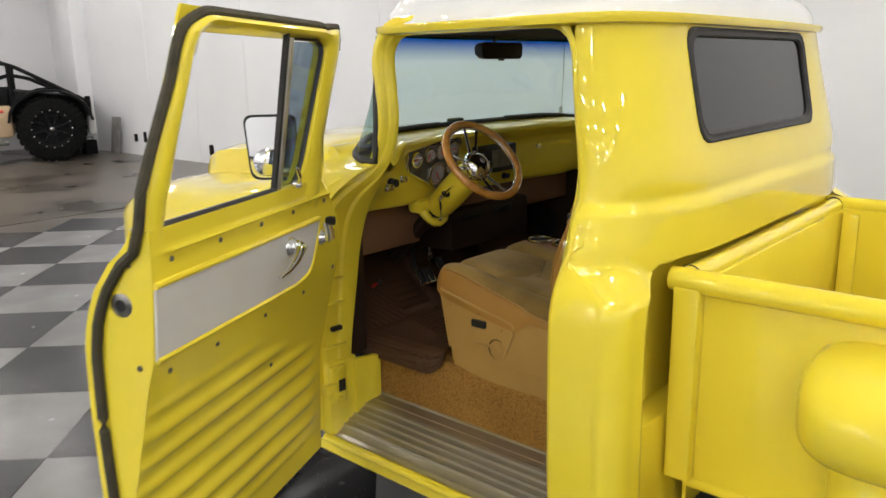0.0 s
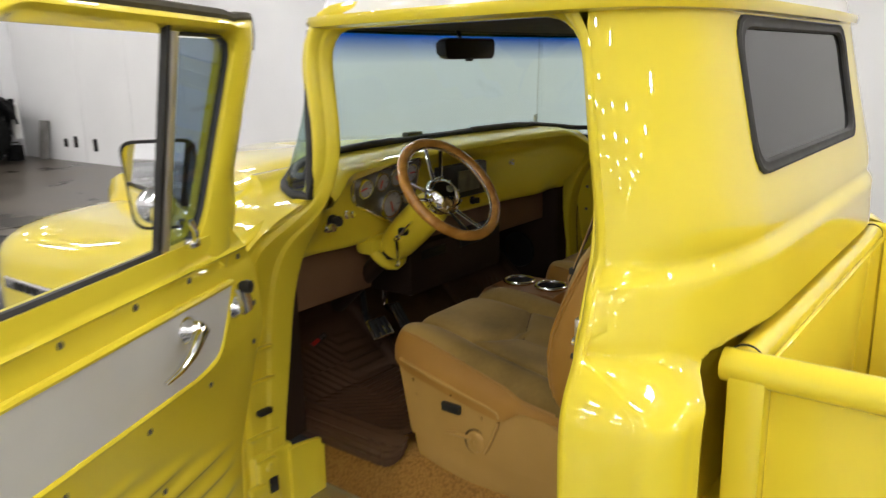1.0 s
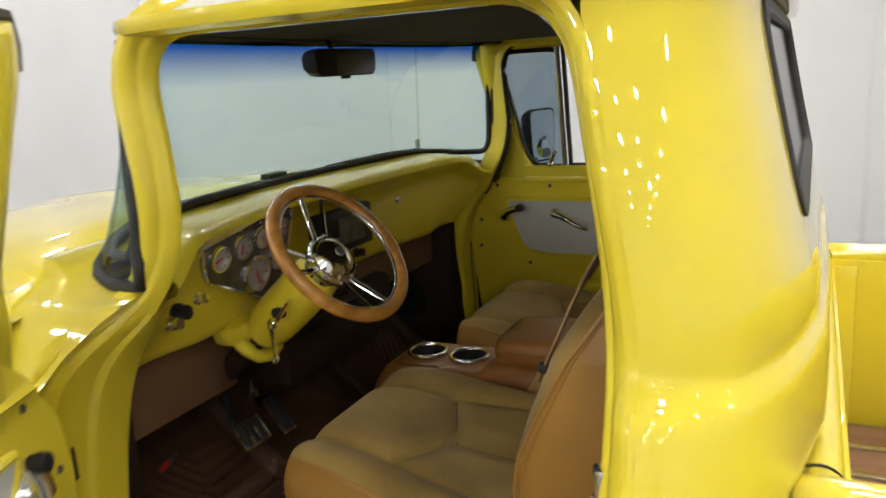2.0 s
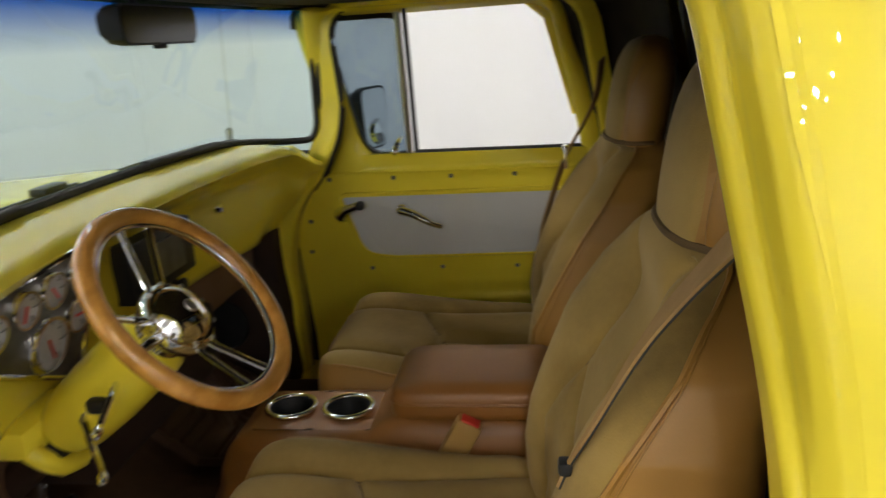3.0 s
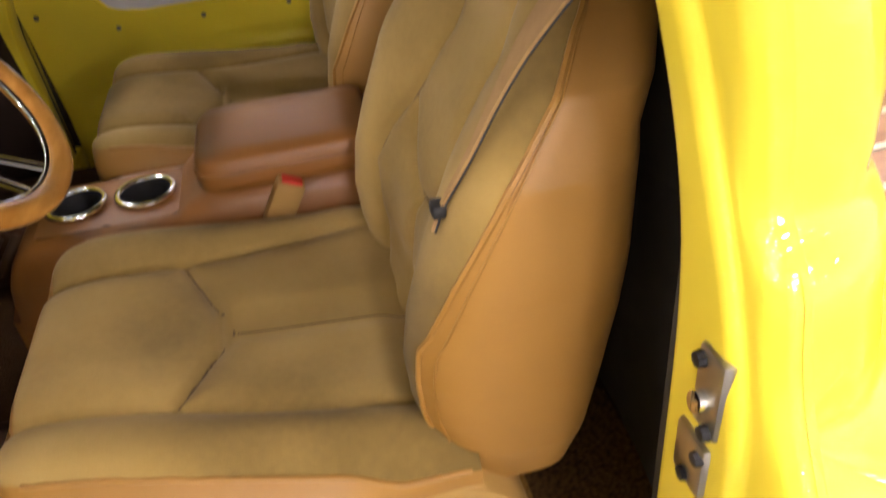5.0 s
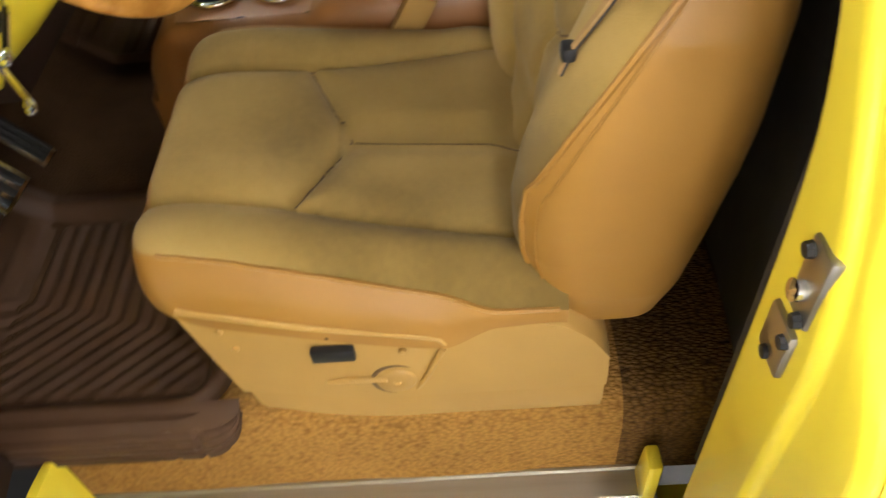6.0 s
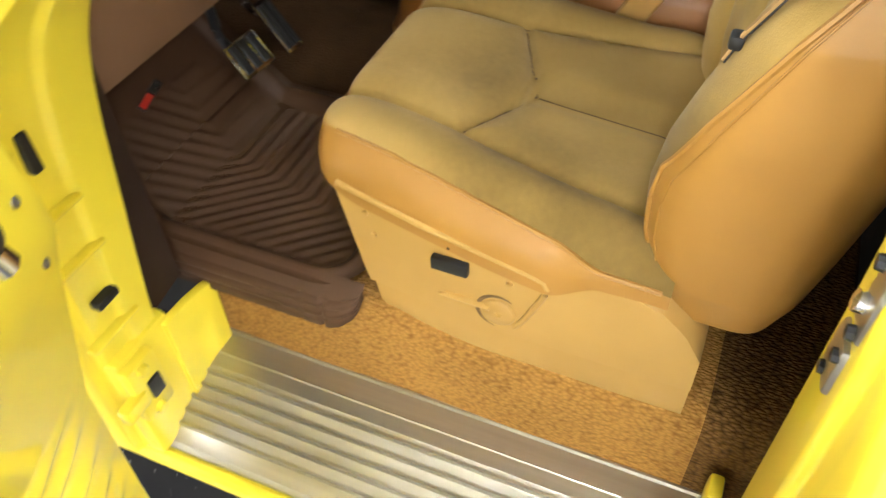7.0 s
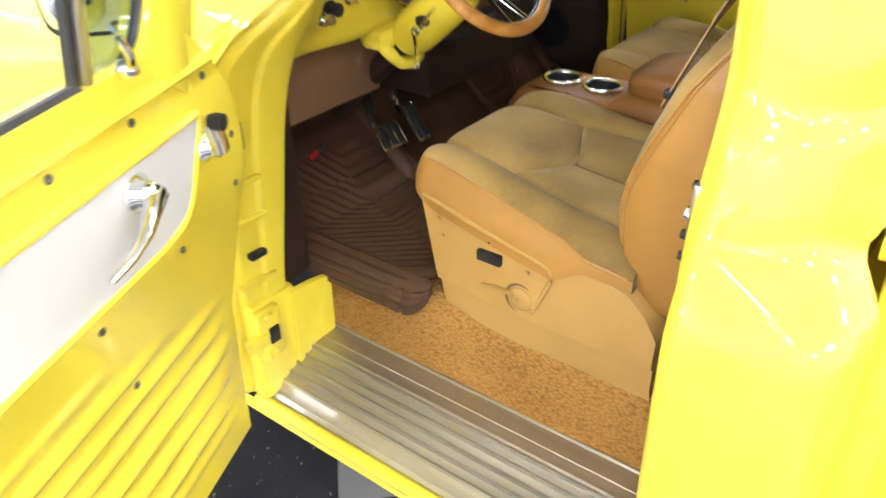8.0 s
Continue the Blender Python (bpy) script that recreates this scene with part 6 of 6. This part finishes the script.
for k in range(8):
    x = -0.585 + 1.17 * k / 8
    part("plank", box(x + 0.010, x + 1.17 / 8 - 0.010, BED_Y1 + 0.004, BED_Y0 - 0.016, 0.625, 0.640, 0.003), PLANK, bed_floor)
    if k:
        part("bed_strip", box(x - 0.011, x + 0.011, BED_Y1 + 0.004, BED_Y0 - 0.016, 0.626, 0.646, 0.004), STEEL, bed_floor, "bright metal bed strip")
for s in (-1, 1):
    side = part("bed_side", box(s * 0.61 - 0.012, s * 0.61 + 0.012, BED_Y1, BED_Y0, 0.56, 1.075, 0.003), YELLOW, truck)
    part("side_rail", tube([(s * 0.632, -0.022, 1.082), (s * 0.632, -0.5, 1.082), (s * 0.632, BED_Y1, 1.082)], 0.031, 16, squash=0.95), YELLOW, side, smooth=60)
    part("rail_joint", tube([(s * 0.598, -0.050 + 0.029 * math.cos(a), 1.082 + 0.028 * math.sin(a)) for a in np.linspace(0, 2 * math.pi, 25)[:-1]], 0.0022, 6, closed=True, up=Vector((1, 0, 0))), BLACK_RUBBER, side)
    pm = box(s * 0.637 - 0.024, s * 0.637 + 0.024, -0.100, -0.036, 0.575, 1.07, 0.007)
    part("stake_post", pm, YELLOW, side)
    part("side_bead", box(s * 0.605 - 0.022, s * 0.605 + 0.022, BED_Y1, BED_Y0, 0.545, 0.575, 0.008), YELLOW, side)
    for z in (0.70, 0.78, 0.87, 0.96, 1.03):
        part("bed_bolt", lathe([(0.001, 0.006), (0.006, 0.005), (0.009, 0.0)], facing((s * 0.597, -0.12, z), (-s, 0, 0)), 10), CHROME, side, "bright bed bolt")
    part("corner_strip", box(s * 0.590 - 0.004, s * 0.590 + 0.004, -0.14, -0.087, 0.63, 1.06, 0.002), YELLOW, side)
    # rear fender: a rounded pontoon over a set-back skirt
    bm = bmesh.new()
    rows = []
    for y in [-0.358 - 0.19 * (k / 14) ** 2 for k in range(15)] + [-0.62, -0.8, -1.0, -1.2, -1.4] + [-1.70 + 0.19 * (1 - k / 10) ** 2 for k in range(1, 11)]:
        d = min(min(-0.358 - y, y + 1.70) / 0.19, 1.0)
        f = max(1 - (1 - d) ** 3.2, 0.0) ** (1 / 3.0)
        row = []
        for i in range(25):
            a = math.pi * (i / 24 - 0.5)
            c, sn = max(math.cos(a), 0.0), math.sin(a)
            row.append((s * (0.615 + 0.31 * f * c ** 0.62), y, 0.915 + (0.100 if sn > 0 else 0.115) * (0.35 + 0.65 * f) * math.copysign(abs(sn) ** 0.75, sn)))
        rows.append(row)
    add_grid(bm, rows)
    rows = []
    for y in np.linspace(-0.405, -1.66, 40):
        d = min(min(-0.405 - y, y + 1.66) / 0.14, 1.0)
        f = math.sqrt(max(1 - (1 - d) ** 2, 0.0))
        low = 0.44 if abs(y + 1.03) > 0.42 else 0.44 + 0.36 * math.sqrt(1 - ((y + 1.03) / 0.42) ** 2)
        rows.append([(s * (0.615 + 0.285 * f * g), y, 0.86 + (low - 0.86) * h) for g, h in ((0.6, 0.0), (0.9, 0.08), (0.94, 0.2), (0.98, 0.5), (1.0, 0.8), (1.0, 1.0))])
    add_grid(bm, rows)
    part("rear_fender", bm, YELLOW, truck, smooth=70)
    # short running board ahead of the rear wheel
    part("rear_step", box(s * 0.75 - 0.13, s * 0.75 + 0.13, -0.46, -0.03, 0.395, 0.425, 0.01), YELLOW, truck)
part("tailgate", box(-0.60, 0.60, BED_Y1 - 0.03, BED_Y1, 0.56, 1.06, 0.008), YELLOW, truck)
part("frame_rail", box(-0.45, -0.36, -2.0, 2.0, 0.36, 0.48, 0.01), BLACK_PLASTIC, truck, "black chassis rail")
part("frame_rail", box(0.36, 0.45, -2.0, 2.0, 0.36, 0.48, 0.01), BLACK_PLASTIC, truck, "black chassis rail")
# added reflector: its yellow brightens the slot behind the cab
part("gap_shield", box(-0.585, 0.585, -0.068, -0.056, 0.46, 1.02, 0.003), YELLOW, truck, "added yellow panel that bounces light into the gap between cab and bed")


def wheel_at(x, y, s, r=0.34, w=0.11):
    m = facing((x, y, r), (s, 0, 0))
    ty = part("wheel", lathe([(r * 0.62, -w), (r * 0.85, -w), (r * 0.97, -w * 0.8), (r, -w * 0.5), (r, w * 0.5), (r * 0.97, w * 0.8), (r * 0.85, w), (r * 0.62, w), (r * 0.6, w * 0.8), (r * 0.6, -w * 0.8)], m, 40), TYRE, truck, "black road tyre", smooth=40)
    part("rim", lathe([(0.001, w * 0.55), (r * 0.2, w * 0.6), (r * 0.5, w * 0.4), (r * 0.6, w * 0.85), (r * 0.62, w * 0.7), (r * 0.6, -w * 0.7)], m, 32), CHROME, ty, "chrome wheel rim")
    part("axle", lathe([(0.001, -w * 1.05), (0.05, -w), (0.05, -0.5 * abs(x) - 0.1), (0.001, -0.5 * abs(x) - 0.11)], m, 12), BLACK_PLASTIC, ty)


for s in (-1, 1):
    wheel_at(s * 0.76, 1.72, s)
    wheel_at(s * 0.78, -1.03, s)
part("grille", box(-0.45, 0.45, 2.20, 2.25, 0.62, 0.98, 0.02), CHROME, truck, "chrome front grille")
part("front_bumper", box(-0.86, 0.86, 2.32, 2.38, 0.46, 0.60, 0.03), CHROME, truck, "chrome front bumper")
part("firewall", box(-0.64, 0.64, 1.41, 1.43, 0.45, 1.30), DARK_BROWN, truck, "dark firewall", smooth=0)
part("underbody", box(-0.62, 0.62, -0.0, 1.41, 0.45, 0.60), BLACK_PLASTIC, truck, "black cab underbody", smooth=0)
part("engine_bay", box(-0.42, 0.42, 1.45, 2.12, 0.48, 1.12, 0.02), BLACK_PLASTIC, truck, "dark engine bay block")

# ---- far things ----
def wall_outlet(y, z, w, h):
    ob = finish("wall_outlet", box(ROOM_R - 0.03, ROOM_R, y - w, y + w, z - h, z + h, 0.028, 3), FLAT_BLACK)
    part("cover", box(ROOM_R - 0.036, ROOM_R - 0.028, y - w * 0.5, y + w * 0.5, z - h * 0.5, z + h * 0.5, 0.003), DARK_BROWN, ob)
    return tagged(ob, "small black outlet box on the white wall", "outlet", "wall outlets")


wall_outlet(13.66, 0.33, 0.045, 0.075)
wall_outlet(13.30, 0.36, 0.040, 0.10)
wall_outlet(12.63, 0.33, 0.045, 0.11)
wall_outlet(11.03, 0.24, 0.05, 0.09)
for y in (3.70, 2.69, -0.4, -3.5, 6.8, 9.9, 11.4, 13.0):
    tagged(finish("trim", box(ROOM_R - 0.008, ROOM_R, y - 0.02, y + 0.02, 0.0, ROOM_H, 0.003), WALL), "thin white wall joint strip", "trim", kind="structure")
tagged(finish("trim", box(ROOM_R - 0.3, ROOM_R, 15.3, 15.9, 0.0, ROOM_H, 0.02), WALL), "white wall pier", "trim", kind="structure")


def offroader():
    ob = tagged(new("off_road_vehicle"), "tan open-top off-road vehicle with big black tyres", "vehicle")
    ob.matrix_basis = Matrix.Translation((3.62, 14.0, 0)) @ Matrix.Rotation(math.atan2(0.37, -0.93), 4, "Z")
    def wheel4(x, y, s):
        r, w = 0.575, 0.2
        m = facing((x, y, r + 0.02), (0, s, 0))
        ty = part("wheel", lathe([(r * 0.60, -w), (r * 0.8, -w), (r * 0.95, -w * 0.85), (r, -w * 0.55), (r, w * 0.55), (r * 0.95, w * 0.85), (r * 0.8, w), (r * 0.60, w), (r * 0.58, -w)], m, 40), TYRE, ob, "large black off-road tyre")
        for k in range(30):
            a = 2 * math.pi * k / 30
            part("tread_block", box(-0.042, 0.042, -w * 0.8, w * 0.8, -0.02, 0.018, 0.01, m=m @ Matrix.Rotation(a, 4, "Z") @ pose(r, 0, 0, 90, 0, 90)), TYRE, ty)
        rim = part("rim", lathe([(0.001, w * 0.5), (0.10, w * 0.55), (0.12, w * 0.2), (r * 0.5, w * 0.3), (r * 0.58, w * 0.95), (r * 0.61, w * 0.9), (r * 0.60, -w)], m, 32), FLAT_BLACK, ty, "black wheel rim")
        for k in range(16):
            a = 2 * math.pi * k / 16
            part("rim_bolt", lathe([(0.001, 0.02), (0.012, 0.018), (0.014, 0.0)], m @ Matrix.Translation((r * 0.58 * math.cos(a), r * 0.58 * math.sin(a), w * 0.95)), 8), CHROME, rim)
        for k in range(8):
            a = 2 * math.pi * k / 8 + 0.3
            part("rim_spoke", box(0.05, r * 0.55, -0.022, 0.022, w * 0.35, w * 0.6, 0.01, m=m @ Matrix.Rotation(a, 4, "Z")), FLAT_BLACK, rim)
        part("rim_cap", lathe([(0.001, w * 0.75), (0.035, w * 0.72), (0.045, w * 0.5)], m, 12), CHROME, rim)
    for x in (0.0, 2.5):
        wheel4(x, 0.0, 1)
        wheel4(x, -1.7, -1)
        for y in (0.02, -1.72):
            rows = []
            for k in range(13):
                a = math.pi * (0.04 + 0.92 * k / 12)
                c, sn = math.cos(a), math.sin(a)
                rows.append([(x + rr * c * (1.0 if c > 0 else 1.03), y + dy, 0.60 + rr * sn ** 0.8) for rr, dy in ((0.66, 0.20), (0.70, 0.20), (0.71, 0.0), (0.70, -0.24), (0.66, -0.24))])
            part("wheel_flare", grid_mesh(rows, close_v=True, caps=True), FLAT_BLACK, ob, "black wheel flare", smooth=60)
    body = bmesh.new()
    add_box(body, 0.62, 2.0, -1.6, -0.02, 0.46, 1.03, 0.05)
    add_box(body, 2.0, 3.3, -1.5, -0.2, 0.75, 1.20, 0.08)
    part("body", body, TAN_PAINT, ob, "tan painted body tub")
    hood = bmesh.new()
    add_box(hood, -0.62, 0.66, -1.6, -0.12, 0.70, 1.30, 0.06)
    for v in hood.verts:
        if v.co.z > 1.0 and v.co.x < 0.0:
            v.co.z -= 0.16 * min(-v.co.x / 0.6, 1.0)
    part("hood", hood, FLAT_BLACK, ob, "black hood and inner fenders")
    part("cowl", box(0.62, 0.95, -1.55, -0.08, 1.03, 1.34, 0.05), FLAT_BLACK, ob, "black cowl")
    part("seat_row", box(1.1, 1.7, -1.5, -0.3, 0.9, 1.45, 0.06), HEADLINER, ob, "dark seats")
    part("step_bar", tube([(0.72, 0.06, 0.38), (1.9, 0.06, 0.38)], 0.05, 10), GUN_METAL, ob, "side step bar")
    part("bumper", box(-0.74, -0.62, -1.6, -0.05, 0.45, 1.08, 0.03), WHITE_PANEL, ob)
    part("front_post", box(-0.70, -0.60, -0.04, 0.02, 0.80, 1.16, 0.015), FLAT_BLACK, ob)
    part("marker_lamp", box(0.74, 0.86, -0.030, -0.008, 0.90, 0.96, 0.01), RED, ob)
    part("latch", box(1.0, 1.45, -0.032, -0.005, 0.80, 0.95, 0.01), FLAT_BLACK, ob)
    for y in (-0.12, -1.5):
        part("roll_cage", tube(round_path([(-0.52, y, 1.12), (-0.40, y, 1.20), (0.52, y, 1.72), (0.68, y, 1.77), (2.0, y, 1.77), (2.5, y, 1.2)], 0.08, 5), 0.035, 10), FLAT_BLACK, ob, "black roll cage tube")
        part("cage_brace", tube(round_path([(-0.40, y, 1.16), (0.30, y, 1.50), (0.60, y, 1.56), (1.4, y, 1.30)], 0.08, 5), 0.030, 10), FLAT_BLACK, ob)
        part("cage_post", tube([(0.58, y, 1.2), (0.58, y, 1.75)], 0.045, 10), FLAT_BLACK, ob)
    part("soft_top", box(0.70, 2.0, -1.5, -0.12, 1.78, 1.83, 0.02), HEADLINER, ob, "dark folded canvas top")
    return ob


offroader()
# added board in place of a grey smear on the wall pier
bd = tagged(finish("leaning_board", box(-0.02, 0.0, -0.17, 0.17, 0.0, 0.72, 0.004, m=pose(ROOM_R - 0.12, 14.35, 0.0, 0, 8, 0)), BOARD), "added grey board standing in for a dirty smear on the white wall", "board")
bx = tagged(finish("tool_box", box(5.05 - 0.60, 5.05 - 0.36, 14.58, 14.80, 0.0, 0.28, 0.02), FLAT_BLACK), "small dark box standing by the wall", "box")
part("box_handle", tube(round_path([(4.48, 14.7, 0.27), (4.48, 14.7, 0.33), (4.66, 14.7, 0.33), (4.66, 14.7, 0.27)], 0.02, 4), 0.012, 8), BLACK_RUBBER, bx)

# ---- floor tiles, laid at 45 degrees to the truck ----
TILE, U0, V0 = 0.70, 0.86, 2.60


def tile_mesh(kind):
    bm = box(-TILE / 2 + 0.0015, TILE / 2 - 0.0015, -TILE / 2 + 0.0015, TILE / 2 - 0.0015, -0.006, 0.0, 0.0015, 1)
    me = bpy.data.meshes.new("tile")
    bm.to_mesh(me)
    bm.free()
    me.materials.append(TILE_DARK if kind else TILE_LIGHT)
    return me


meshes = [tile_mesh(0), tile_mesh(1)]
rest = [bmesh.new(), bmesh.new()]
spots = []
c45 = math.sqrt(0.5)
for i in range(-40, 44):
    for j in range(-40, 44):
        u, v = U0 + TILE * (i + 0.5), V0 + TILE * (j + 0.5)
        x, y = (u - v) * c45, (u + v) * c45
        if ROOM_L + 0.5 < x < ROOM_R - 0.5 and ROOM_B + 0.5 < y < CHECK_END - 0.5:
            spots.append((abs(x + 0.8) + abs(y - 2.5), x, y, (i + j) % 2))
spots.sort()
for k, (_, x, y, kind) in enumerate(spots):
    m = Matrix.Translation((x, y, 0)) @ Matrix.Rotation(math.pi / 4, 4, "Z")
    if k < 290:
        t = new("tile", meshes[kind])
        t.parent = floor
        t.matrix_basis = m
    else:
        add_box(rest[kind], -TILE / 2 + 0.0015, TILE / 2 - 0.0015, -TILE / 2 + 0.0015, TILE / 2 - 0.0015, -0.006, 0.0, m=m)
for kind, bm in enumerate(rest):
    tagged(finish("tile_field", bm, TILE_DARK if kind else TILE_LIGHT, floor, smooth=0), kind="stuff")
